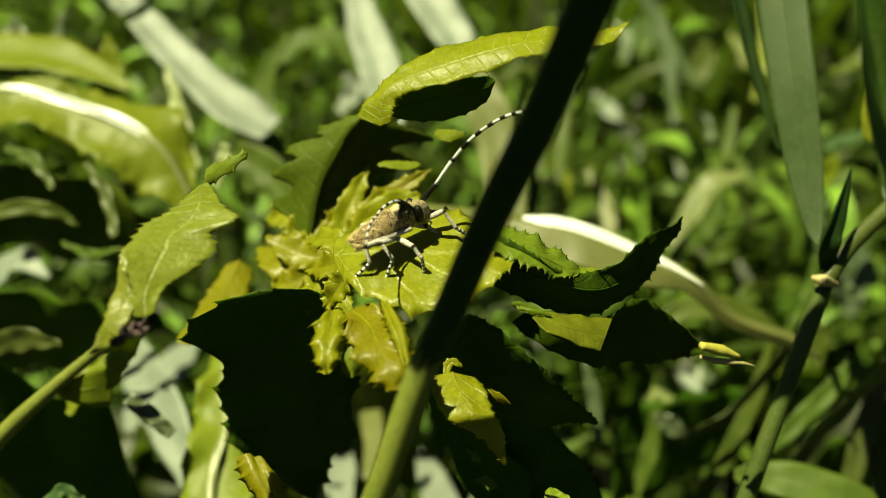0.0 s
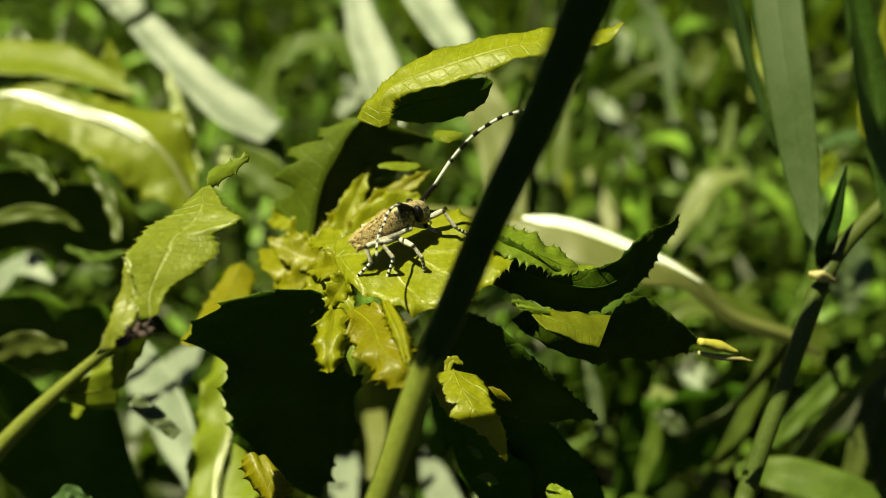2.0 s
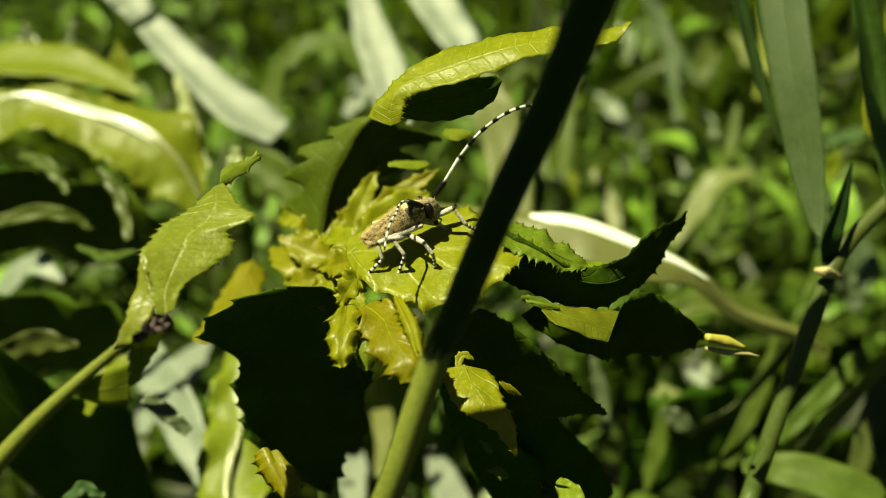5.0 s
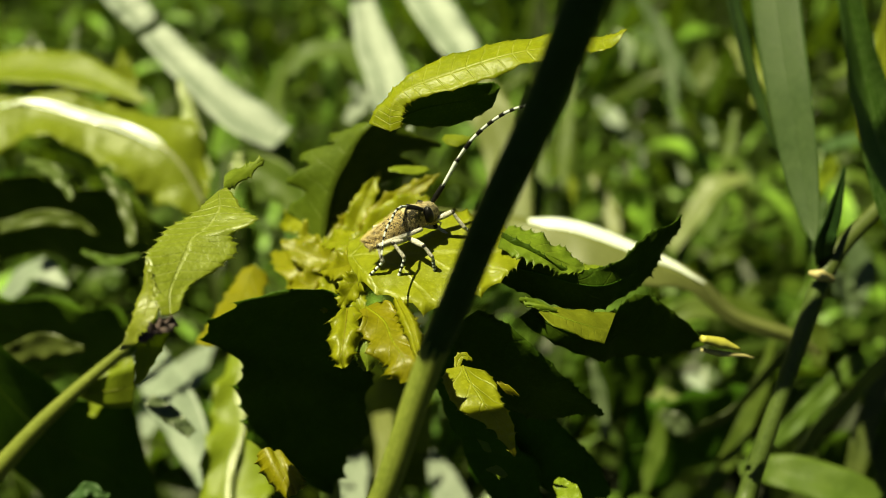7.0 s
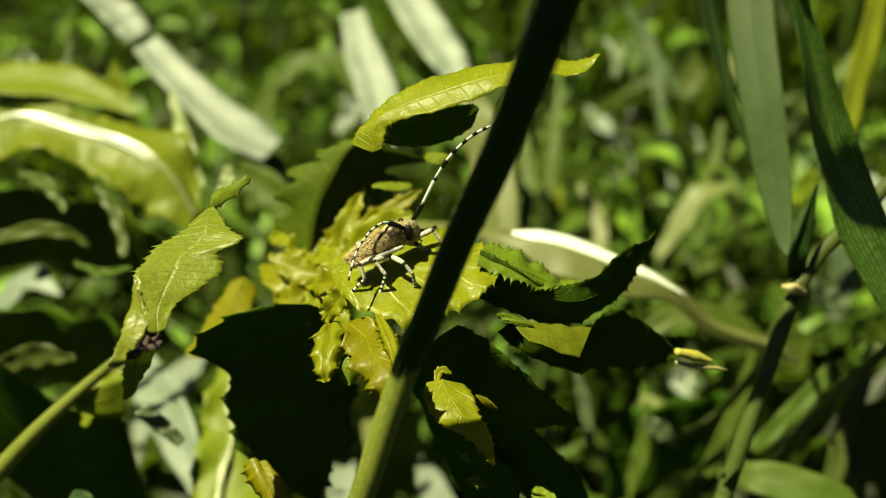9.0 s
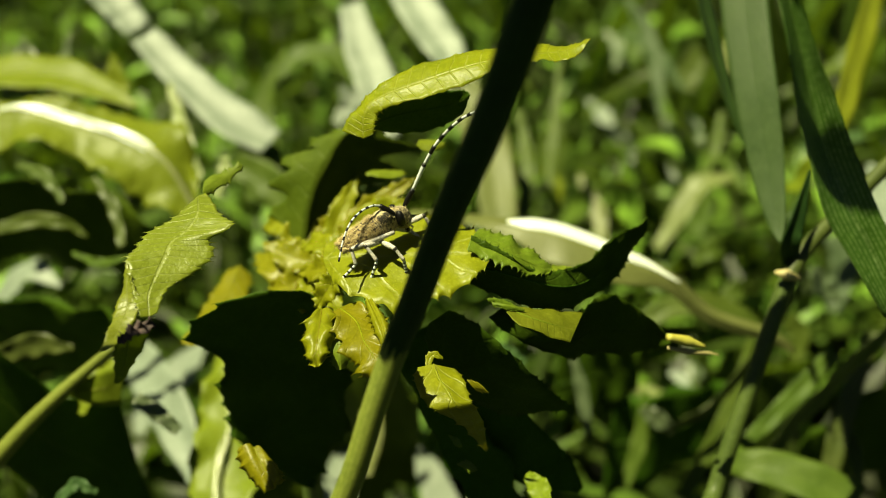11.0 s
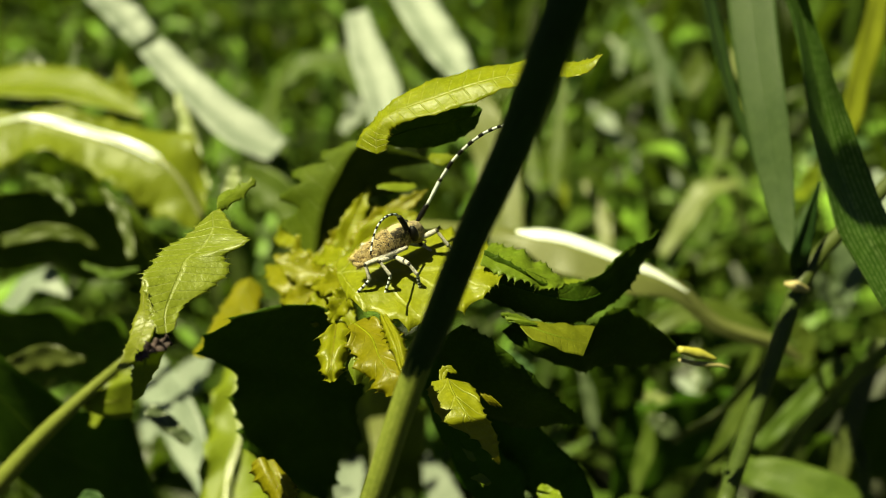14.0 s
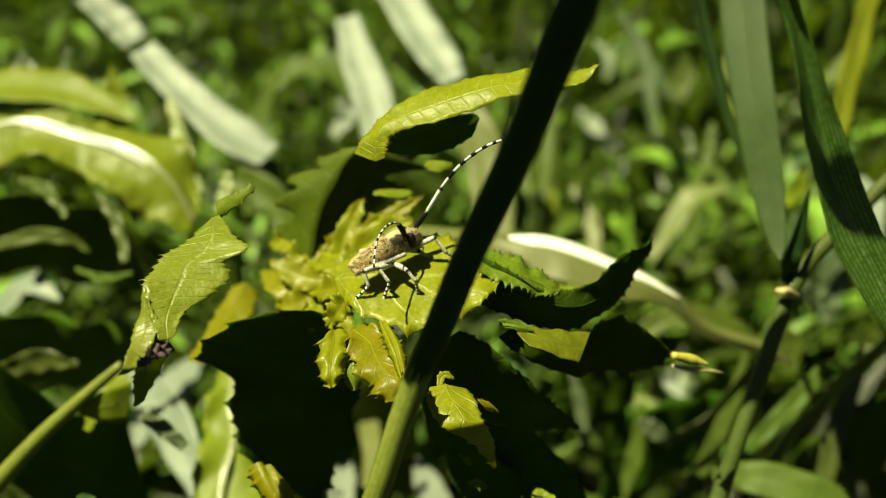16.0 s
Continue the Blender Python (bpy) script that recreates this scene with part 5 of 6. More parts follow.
    grass_leaf("dim pale leaf low in shade", [(-0.0957, 0.1724, 0.2286), (-0.0904, 0.1748, 0.2327), (-0.0850, 0.1737, 0.2309)], [0.00107, 0.00188, 0.00080], (-0.4, -0.7, 0.6), BLUE_GRASS)
    grass_leaf("narrow bluish grass blade", [(0.1027, 0.5187, 0.2585), (0.1123, 0.4986, 0.2435), (0.1144, 0.4788, 0.2293), (0.1135, 0.4580, 0.2134)], [0.00237, 0.00436, 0.00399, 0.00140], (-0.25, -0.35, 0.9), BLUE_GRASS)
    grass_leaf("narrow bluish grass blade", [(0.1054, 0.5392, 0.2340), (0.1235, 0.5225, 0.2250), (0.1349, 0.5030, 0.2112)], [0.00188, 0.00370, 0.00121], (-0.25, -0.35, 0.9), BLUE_GRASS)
    grass_leaf("pale green leaf bending over", [(0.1039, 0.3985, 0.1702), (0.1150, 0.4064, 0.1839), (0.1255, 0.4136, 0.1964), (0.1420, 0.4156, 0.1998)], [0.00262, 0.00525, 0.00630, 0.00210], (-0.25, -0.35, 0.9), STRAW_GREEN)
    grass_leaf("slender green grass blade", [(0.1276, 0.4309, 0.1863), (0.1156, 0.4125, 0.1745), (0.1026, 0.3880, 0.1520)], [0.00164, 0.00322, 0.00367], (-0.4, -0.7, 0.6), GRASS)
    grass_leaf("pale broad grass leaf in sun behind the thistle", [(-0.1143, 0.2900, 0.1978), (-0.1043, 0.2727, 0.1973), (-0.0932, 0.2552, 0.1966), (-0.0841, 0.2408, 0.1913), (-0.0775, 0.2263, 0.1859)], [0.0040, 0.0082, 0.0086, 0.0070, 0.0030], (-0.4, -0.6, 0.7), PALE_BLADE)
    grass_leaf("yellow-green leaf end low in sun", [(0.0249, 0.1439, 0.2526), (0.0238, 0.1489, 0.2533), (0.0219, 0.1536, 0.2534)], [0.0022, 0.0030, 0.0008], (-0.4, -0.5, 0.8), THISTLE)
    grass_leaf("yellow-green blade among grass", [(0.1600, 0.4959, 0.2590), (0.1588, 0.4734, 0.2400), (0.1509, 0.4514, 0.2219)], [0.00114, 0.00280, 0.00164], (-0.4, -0.7, 0.6), THISTLE)
    grass_leaf("yellow-green blade among grass", [(0.1472, 0.4688, 0.2120), (0.1401, 0.4483, 0.1964), (0.1276, 0.4309, 0.1863)], [0.00143, 0.00308, 0.00110], (-0.4, -0.7, 0.6), GRASS)
    grass_leaf("upright blade in half shade", [(0.0379, 0.4138, 0.2367), (0.0407, 0.3921, 0.2192), (0.0374, 0.3710, 0.2027)], [0.00151, 0.00368, 0.00288], (-0.4, -0.7, 0.6), GRASS)
    grass_leaf("upright blade in half shade", [(0.0593, 0.4444, 0.2498), (0.0555, 0.4207, 0.2286), (0.0505, 0.3950, 0.2041)], [0.00131, 0.00282, 0.00226], (-0.4, -0.7, 0.6), GRASS)
    grass_leaf("upright blade in sun", [(0.0701, 0.4350, 0.1934), (0.0780, 0.4166, 0.1815), (0.0777, 0.3985, 0.1702)], [0.00137, 0.00402, 0.00315], (-0.4, -0.7, 0.6), STRAW_GREEN)
    grass_leaf("yellow-green leaf bit in sun", [(0.0501, 0.4182, 0.2043), (0.0567, 0.4143, 0.1975), (0.0567, 0.4077, 0.1861)], [0.00131, 0.00367, 0.00131], (-0.25, -0.35, 0.9), THISTLE)
    grass_leaf("bluish leaf crossing in sun", [(0.1531, 0.3668, 0.2354), (0.1634, 0.3684, 0.2381), (0.1789, 0.3693, 0.2397)], [0.00183, 0.00342, 0.00274], (-0.25, -0.35, 0.9), BLUE_GRASS)
    grass_leaf("yellow-green leaf in sun", [(0.1761, 0.4296, 0.2442), (0.1890, 0.4322, 0.2486), (0.1992, 0.4386, 0.2597)], [0.00205, 0.00462, 0.00257], (-0.25, -0.35, 0.9), GRASS)
    grass_leaf("yellow-green leaf in sun", [(0.1644, 0.3770, 0.2130), (0.1740, 0.3794, 0.2172), (0.1824, 0.3770, 0.2130)], [0.00192, 0.00431, 0.00192], (-0.25, -0.35, 0.9), GRASS)
    grass_leaf("arched pale leaf in sun", [(0.0263, 0.4555, 0.2290), (0.0386, 0.4596, 0.2361), (0.0482, 0.4555, 0.2290)], [0.00110, 0.00246, 0.00110], (-0.25, -0.35, 0.9), GRASS)
    # out-of-view leaf, added to cast a shadow band on the jointed stalk
    over = [np.array(p) + np.array(TO_SUN) * 0.15 for p in ((0.073, 0.186, 0.2560), (0.080, 0.187, 0.2580), (0.088, 0.189, 0.2605), (0.100, 0.192, 0.2640))]
    grass_leaf("unseen leaf added to shade the jointed stalk", over, [0.003, 0.005, 0.005, 0.004], (-0.3, 0.0, 1.0), GRASS)
    grass_leaf("dim leaf streak among dark leaves", [(-0.1410, 0.2646, 0.2583), (-0.1273, 0.2661, 0.2608), (-0.1171, 0.2654, 0.2596), (-0.1102, 0.2633, 0.2561)], [0.00205, 0.00274, 0.00205, 0.00051], (-0.3, -0.7, 0.5), GRASS)
    grass_leaf("small bright leaf among grass", [(0.1617, 0.5458, 0.2254), (0.1651, 0.5322, 0.2217), (0.1645, 0.5171, 0.2157)], [0.00128, 0.00345, 0.00154], (-0.25, -0.35, 0.9), STRAW_GREEN)
    grass_leaf("small bright leaf among grass", [(0.1030, 0.5883, 0.2189), (0.1097, 0.5734, 0.2132), (0.1062, 0.5571, 0.2049)], [0.00137, 0.00404, 0.00165], (-0.25, -0.35, 0.9), GLOSSY)
    grass_leaf("small bright leaf among grass", [(0.1409, 0.5243, 0.1881), (0.1456, 0.5118, 0.1864), (0.1467, 0.4971, 0.1810)], [0.00128, 0.00314, 0.00123], (-0.25, -0.35, 0.9), GLOSSY)
    grass_leaf("small bright leaf among grass", [(0.0894, 0.3498, 0.1259), (0.0959, 0.3388, 0.1268), (0.0985, 0.3255, 0.1238)], [0.00201, 0.00491, 0.00192], (-0.25, -0.35, 0.9), STRAW_GREEN)
    grass_leaf("pale round leaf low in the grass", [(0.1009, 0.3369, 0.1435), (0.1044, 0.3311, 0.1435), (0.1067, 0.3248, 0.1425)], [0.00144, 0.00284, 0.00117], (-0.25, -0.35, 0.9), PALE_BLADE)
    grass_leaf("bright leaf at the edge of the shade", [(0.1457, 0.2635, 0.1764), (0.1442, 0.2501, 0.1732), (0.1417, 0.2371, 0.1706)], [0.00116, 0.00264, 0.00183], (-0.4, -0.7, 0.6), GRASS)
    grass_leaf("pale leaf beside the jointed stalk", [(0.1505, 0.3227, 0.1989), (0.1512, 0.3121, 0.2006), (0.1495, 0.3006, 0.2006)], [0.00173, 0.00380, 0.00164], (-0.25, -0.35, 0.9), PALE_BLADE)
    grass_leaf("pale weed leaf in sun", [(0.1002, 0.6235, 0.1600), (0.1074, 0.5992, 0.1578), (0.1160, 0.5707, 0.1485)], [0.00113, 0.00548, 0.00141], (-0.25, -0.35, 0.9), PALE_BLADE)
    grass_leaf("pale weed leaf in sun", [(0.1529, 0.6179, 0.1502), (0.1530, 0.5900, 0.1420), (0.1493, 0.5592, 0.1286)], [0.00113, 0.00621, 0.00141], (-0.25, -0.35, 0.9), PALE_BLADE)
    grass_leaf("small pale weed leaf in sun", [(0.1198, 0.5946, 0.1499), (0.1217, 0.5698, 0.1470), (0.1191, 0.5429, 0.1403)], [0.00073, 0.00318, 0.00068], (-0.25, -0.35, 0.9), PALE_BLADE)
    grass_leaf("dim green blade in half shade", [(-0.1085, 0.2727, 0.2724), (-0.1003, 0.2636, 0.2665), (-0.0958, 0.2529, 0.2580)], [0.00086, 0.00236, 0.00165], (-0.4, -0.7, 0.6), SHADED_STEM)
    grass_leaf("dim green blade in half shade", [(-0.1369, 0.2843, 0.2724), (-0.1239, 0.2732, 0.2731), (-0.1160, 0.2644, 0.2680)], [0.00106, 0.00240, 0.00101], (-0.4, -0.7, 0.6), SHADED_STEM)
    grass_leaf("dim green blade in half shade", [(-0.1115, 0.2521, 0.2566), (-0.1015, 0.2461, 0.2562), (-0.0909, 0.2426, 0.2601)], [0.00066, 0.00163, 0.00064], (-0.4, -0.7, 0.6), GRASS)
    grass_leaf("dim broad leaf low in shade", [(-0.1300, 0.2282, 0.2352), (-0.1167, 0.2257, 0.2409), (-0.1038, 0.2208, 0.2425)], [0.00288, 0.00408, 0.00092], (0.2, -0.9, 0.3), SHADED_STEM)
    grass_leaf("whitish leaf in full sun", [(-0.1065, 0.3535, 0.1523), (-0.1127, 0.3347, 0.1496), (-0.1191, 0.3163, 0.1478), (-0.1221, 0.2978, 0.1459)], [0.00196, 0.00994, 0.01050, 0.00176], (-0.25, -0.35, 0.9), PALE_BLADE)
    grass_leaf("bright narrow leaf in sun", [(-0.0370, 0.3226, 0.1587), (-0.0299, 0.3044, 0.1573), (-0.0258, 0.2857, 0.1549), (-0.0271, 0.2660, 0.1508)], [0.00137, 0.00439, 0.00422, 0.00162], (-0.25, -0.35, 0.9), STRAW_GREEN)
    grass_leaf("whitish leaf in full sun", [(-0.0393, 0.3077, 0.1330), (-0.0395, 0.2858, 0.1351), (-0.0398, 0.2615, 0.1330)], [0.00183, 0.00694, 0.00739], (-0.25, -0.35, 0.9), PALE_BLADE)
    grass_leaf("whitish pointed leaf in full sun", [(-0.0112, 0.3066, 0.1310), (-0.0041, 0.2848, 0.1332), (0.0033, 0.2605, 0.1312)], [0.00091, 0.00564, 0.00739], (-0.25, -0.35, 0.9), PALE_BLADE)
    grass_leaf("green lit leaf below a weed stem", [(-0.0873, 0.2128, 0.2445), (-0.0933, 0.2074, 0.2393), (-0.0977, 0.2018, 0.2335)], [0.00120, 0.00504, 0.00118], (-0.25, -0.35, 0.9), THISTLE)
    wide = [((-0.0849, 0.2852, 0.2500), (-0.0824, 0.2888, 0.2522), (-0.0815, 0.2926, 0.2549)),
            ((-0.0981, 0.2886, 0.2559), (-0.0912, 0.2971, 0.2646), (-0.0845, 0.3045, 0.2634)),
            ((-0.1100, 0.2927, 0.2630), (-0.1027, 0.3042, 0.2708), (-0.0905, 0.3141, 0.2720)),
            ((-0.1255, 0.2994, 0.2705), (-0.1239, 0.3119, 0.2762), (-0.1200, 0.3186, 0.2778)),
            ((-0.1430, 0.3031, 0.2729), (-0.1456, 0.3162, 0.2797), (-0.1454, 0.3218, 0.2814)),
            ((-0.1617, 0.3019, 0.2670), (-0.1637, 0.3170, 0.2770), (-0.1641, 0.3227, 0.2789))]
    ob = thing("grass_leaf", wide[0][1], "broad arched yellow-green leaf with a pale midrib", "grass leaf")
    b = part("blade", sheet(wide, nu=90, nv=14, wavy=0.002, teeth=0.002, count=9, bulge=0.001, crinkle=0.001, seed=61), THISTLE, ob)
    part("midrib", midrib(wide, 0.001), CREAM, b)
    # half shade on these two is put into their dark green
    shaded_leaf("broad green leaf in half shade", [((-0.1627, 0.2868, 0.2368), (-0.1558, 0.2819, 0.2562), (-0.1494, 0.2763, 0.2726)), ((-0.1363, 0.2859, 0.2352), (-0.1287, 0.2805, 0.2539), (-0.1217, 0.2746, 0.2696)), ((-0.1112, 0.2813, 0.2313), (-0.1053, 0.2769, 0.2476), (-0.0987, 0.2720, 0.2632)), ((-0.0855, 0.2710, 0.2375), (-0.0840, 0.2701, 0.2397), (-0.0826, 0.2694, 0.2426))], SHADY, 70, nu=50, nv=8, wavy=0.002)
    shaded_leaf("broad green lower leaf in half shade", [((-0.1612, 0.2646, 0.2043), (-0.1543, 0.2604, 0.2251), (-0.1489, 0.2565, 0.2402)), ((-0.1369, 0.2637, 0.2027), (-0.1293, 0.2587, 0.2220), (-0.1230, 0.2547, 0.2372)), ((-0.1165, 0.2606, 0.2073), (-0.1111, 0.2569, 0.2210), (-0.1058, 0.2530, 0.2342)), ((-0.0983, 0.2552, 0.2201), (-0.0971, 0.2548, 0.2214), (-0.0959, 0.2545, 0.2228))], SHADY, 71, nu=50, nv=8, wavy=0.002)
    # dark leaves added to fill gaps that only shade darkens
    shaded_leaf("dark leaf added for the shade behind the thistle", [((-0.0909, 0.3051, 0.0984), (-0.0844, 0.3006, 0.1506), (-0.0762, 0.2930, 0.1935)), ((-0.0630, 0.3049, 0.0921), (-0.0562, 0.3007, 0.1448), (-0.0497, 0.2930, 0.1935)), ((-0.0343, 0.3049, 0.0921), (-0.0297, 0.2996, 0.1429), (-0.0254, 0.2936, 0.1905)), ((-0.0102, 0.3046, 0.1115), (-0.0087, 0.3008, 0.1390), (-0.0073, 0.2971, 0.1645))], SHADY, 74, nu=40, nv=8, wavy=0.003, lobes=0.2)
    shaded_leaf("dark leaf added for shade, hanging low", [((0.0642, 0.2793, 0.1238), (0.0646, 0.2825, 0.1494), (0.0670, 0.2831, 0.1704)), ((0.0859, 0.2837, 0.1313), (0.0878, 0.2846, 0.1530), (0.0875, 0.2852, 0.1739)), ((0.1054, 0.2902, 0.1426), (0.1058, 0.2920, 0.1577), (0.1068, 0.2941, 0.1695)), ((0.1193, 0.2978, 0.1639), (0.1200, 0.2976, 0.1654), (0.1208, 0.2973, 0.1670))], DEEP_SHADE, 72, nu=50, nv=8, wavy=0.002)
    shaded_leaf("dark leaf added for shade, leaning low", [((0.1265, 0.2585, 0.1277), (0.1290, 0.2613, 0.1525), (0.1292, 0.2596, 0.1697)), ((0.1471, 0.2646, 0.1384), (0.1470, 0.2653, 0.1595), (0.1447, 0.2645, 0.1781)), ((0.1676, 0.2708, 0.1490), (0.1649, 0.2713, 0.1698), (0.1622, 0.2703, 0.1882)), ((0.1881, 0.2790, 0.1633), (0.1886, 0.2800, 0.1650), (0.1890, 0.2811, 0.1668))], DEEP_SHADE, 73, nu=50, nv=8, wavy=0.002)
    shaded_leaf("dark leaf added for shade in the grass", [((0.0423, 0.2790, 0.1633), (0.0436, 0.2814, 0.1794), (0.0449, 0.2836, 0.1952)), ((0.0587, 0.2811, 0.1668), (0.0598, 0.2834, 0.1829), (0.0608, 0.2846, 0.1969)), ((0.0752, 0.2852, 0.1739), (0.0754, 0.2861, 0.1835), (0.0755, 0.2869, 0.1929))], DEEP_SHADE, 75, nu=40, nv=8, wavy=0.002)
    # the deep shade on this leaf comes from its dark colour
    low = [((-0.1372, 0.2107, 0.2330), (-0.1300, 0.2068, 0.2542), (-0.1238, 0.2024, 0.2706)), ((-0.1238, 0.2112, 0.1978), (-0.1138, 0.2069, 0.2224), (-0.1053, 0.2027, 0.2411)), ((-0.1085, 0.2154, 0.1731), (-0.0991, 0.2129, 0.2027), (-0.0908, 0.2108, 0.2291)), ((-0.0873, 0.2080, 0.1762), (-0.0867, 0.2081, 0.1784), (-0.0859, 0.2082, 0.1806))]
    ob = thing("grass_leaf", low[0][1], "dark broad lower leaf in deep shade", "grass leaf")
    tri = [((-0.0959, 0.1933, 0.2468), (-0.0948, 0.1930, 0.2484), (-0.0931, 0.1929, 0.2502)), ((-0.0875, 0.1903, 0.2456), (-0.0861, 0.1908, 0.2505), (-0.0847, 0.1916, 0.2558)), ((-0.0813, 0.1903, 0.2456), (-0.0800, 0.1915, 0.2517), (-0.0786, 0.1926, 0.2576))]
    b = part("blade", sheet(tri, nu=30, nv=6, seed=62), THISTLE, thing("grass_leaf", tri[0][1], "small green leaf on a weed stem", "grass leaf"))
    part("midrib", midrib(tri, 0.0004), THISTLE, b)
    b = part("blade", sheet(low, nu=60, nv=10, wavy=0.001, seed=60), DEEP_SHADE, ob)
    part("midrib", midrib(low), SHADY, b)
    ob = thing("weed_plant", (-0.1297, 0.1787, 0.2176), "pale slender weed leaning below a bent thistle leaf", "weed")
    part("stalk", tube([(-0.1297, 0.1787, 0.2176), (-0.1083, 0.1865, 0.2391), (-0.0950, 0.1908, 0.2505), (-0.0813, 0.1946, 0.2611)], [0.00301, 0.00219, 0.00178, 0.00123], 30, 12, 0.03), STEM, ob)


# ---------------------------------------------------------------- beetle
def build_beetle():
    o = np.array((-0.0104, 0.1638, 0.3037))
    ob = thing("beetle", o, "golden-grey longhorn beetle with banded antennae, standing on a leaf", "beetle")
    rear, nose = np.array((-0.0170, 0.1605, 0.3080)), np.array((-0.0028, 0.1694, 0.3115))
    fwd = unit(nose - rear)
    up = np.array((-0.10, -0.22, 0.97))
    up = unit(up - fwd * (up @ fwd))
    side = np.cross(up, fwd)
    length = np.linalg.norm(nose - rear)

    def loft(rows, n=40, sides=28, squash=2.3, wing=0):
        """Rows of (place along the body 0..1, half-width, top, bottom) in mm."""
        t = np.linspace(0, 1, len(rows))
        tt = np.linspace(0, 1, n + 1)
        c = curve([(r[0] * length * 1000, r[1], r[2]) for r in rows], n)
        low = np.interp(tt, t, [r[3] for r in rows])
        verts, uv, faces = [], [], []
        for i in range(n + 1):
            for j in range(sides):
                th = 2 * math.pi * j / sides
                cx, sx = math.cos(th), math.sin(th)
                cx = math.copysign(abs(cx) ** (2 / squash), cx)
                sx = math.copysign(abs(sx) ** (2 / squash), sx)
                h = c[i][2] if sx > 0 else low[i]
                verts.append(rear + fwd * c[i][0] / 1000 + side * cx * max(c[i][1], 0.02) / 1000 + up * sx * max(h, 0.02) / 1000)
                uv.append((j / sides, i / n))
        for i in range(n):
            for j in range(sides):
                a, b = i * sides + j, i * sides + (j + 1) % sides
                faces.append((a, a + sides, b + sides, b))
        faces.append(tuple(range(sides)))
        faces.append(tuple(n * sides + j for j in range(sides))[::-1])
        return np.array(verts), faces, np.array(uv)

    body = loft([(0.03, 0.2, 0.2, 0.2), (0.08, 1.2, 0.6, 0.9), (0.25, 2.0, 1.4, 1.7), (0.5, 2.3, 2.4, 2.0), (0.64, 2.3, 2.6, 2.1), (0.72, 2.0, 2.3, 2.0)])
    part("abdomen", body, GOLD, ob, "dark abdomen with golden felt")
    for sgn in (1, -1):
        v, q, uv = loft([(0.0, 0.5, 0.4, 0.3), (0.04, 1.3, 0.7, 0.8), (0.10, 1.8, 1.15, 1.0), (0.22, 2.2, 2.0, 1.2), (0.38, 2.4, 3.0, 1.2), (0.50, 2.4, 3.6, 1.3), (0.58, 2.1, 3.5, 0.9)], 40, 28)
        d = (v - rear) @ side * sgn
        v = v + np.outer(np.where(d < 0.00004, 0.00004 - d, 0), side) * sgn
        part("wing_case", (v, q, uv), WING, ob, "wing case of mottled golden felt over black")
    part("pronotum", loft([(0.52, 1.8, 3.4, 1.7), (0.57, 2.1, 4.0, 1.9), (0.66, 2.05, 4.0, 1.9), (0.74, 1.7, 3.5, 1.9), (0.79, 1.4, 2.9, 1.8)], 24), PRONOTUM, ob, "black pronotum with ragged golden stripes")
    head = part("head", loft([(0.77, 1.4, 2.7, 1.8), (0.83, 1.6, 2.9, 2.4), (0.90, 1.55, 2.6, 3.2), (0.955, 1.25, 1.9, 3.3), (0.995, 0.6, 0.6, 2.8)], 20), CREAM_FELT, ob, "golden-haired head")

    def ball(c, r, n=14, m=10, flat=1.0, tall=1.0):
        verts, faces, uv = [], [], []
        for i in range(m + 1):
            for j in range(n):
                a, b = math.pi * i / m, 2 * math.pi * j / n
                verts.append(c + r * (fwd * math.sin(a) * math.cos(b) * flat + up * math.cos(a) * tall + side * math.sin(a) * math.sin(b)))
                uv.append((j / n, i / m))
        for i in range(m):
            for j in range(n):
                k, l = i * n + j, i * n + (j + 1) % n
                faces.append((k, k + n, l + n, l))
        return np.array(verts), faces, np.array(uv)

    def at(a, s, h):
        return rear + fwd * a * length + side * s / 1000 + up * h / 1000

    for sgn in (1, -1):
        part("eye", ball(at(0.822, -1.3 * sgn, 0.9), 0.0014, flat=0.72, tall=1.45), BLACK, head, "glossy black eye")
        part("mandible", tube([at(0.91, -0.6 * sgn, -3.0), at(0.92, -0.5 * sgn, -3.8), at(0.905, -0.1 * sgn, -4.4)], [0.0005, 0.00042, 0.00012], 10, 8), BLACK, head)
        part("palp", tube([at(0.94, -0.8 * sgn, -2.4), at(0.98, -0.9 * sgn, -3.1), at(0.97, -0.8 * sgn, -3.7)], [0.0002, 0.0002, 0.00012], 8, 6), GREY, head)

    # felt hairs
    rng = np.random.default_rng(3)
    verts, faces = [], []
    for _ in range(22000):
        a, th = rng.uniform(0.02, 0.95), rng.uniform(-2.2, 2.2)
        if noise.noise(Vector((a * 46, th * 3.4, 0.5))) < 0.06 and rng.random() < 0.97 or 0.54 < a < 0.78 and abs(th) < 1.45 and rng.random() < 0.93 or 0.77 < a < 0.885 and abs(th) > 0.5 or a > 0.8 and rng.random() < 0.6:
            continue
        w, hi, lo = (float(np.interp(a, (0, 0.08, 0.22, 0.4, 0.58, 0.7, 0.78, 0.87, 0.97), row)) for row in (
            (1.1, 1.75, 2.2, 2.4, 2.2, 2.0, 1.6, 1.6, 0.9), (0.45, 1.1, 2.0, 3.1, 3.7, 3.8, 2.9, 2.7, 1.5), (0.6, 0.9, 1.5, 1.8, 2.0, 1.9, 1.8, 2.9, 2.6)))
        n = side * math.sin(th) + up * math.cos(th)
        p = rear + fwd * a * length + (side * math.sin(th) * w + up * math.cos(th) * (hi if math.cos(th) > 0 else lo)) * 0.00098
        d = unit(n * 0.6 - fwd * 0.85 + np.array(rng.normal(0, 0.35, 3)))
        s = unit(np.cross(d, n)) * 0.00005
        k = len(verts)
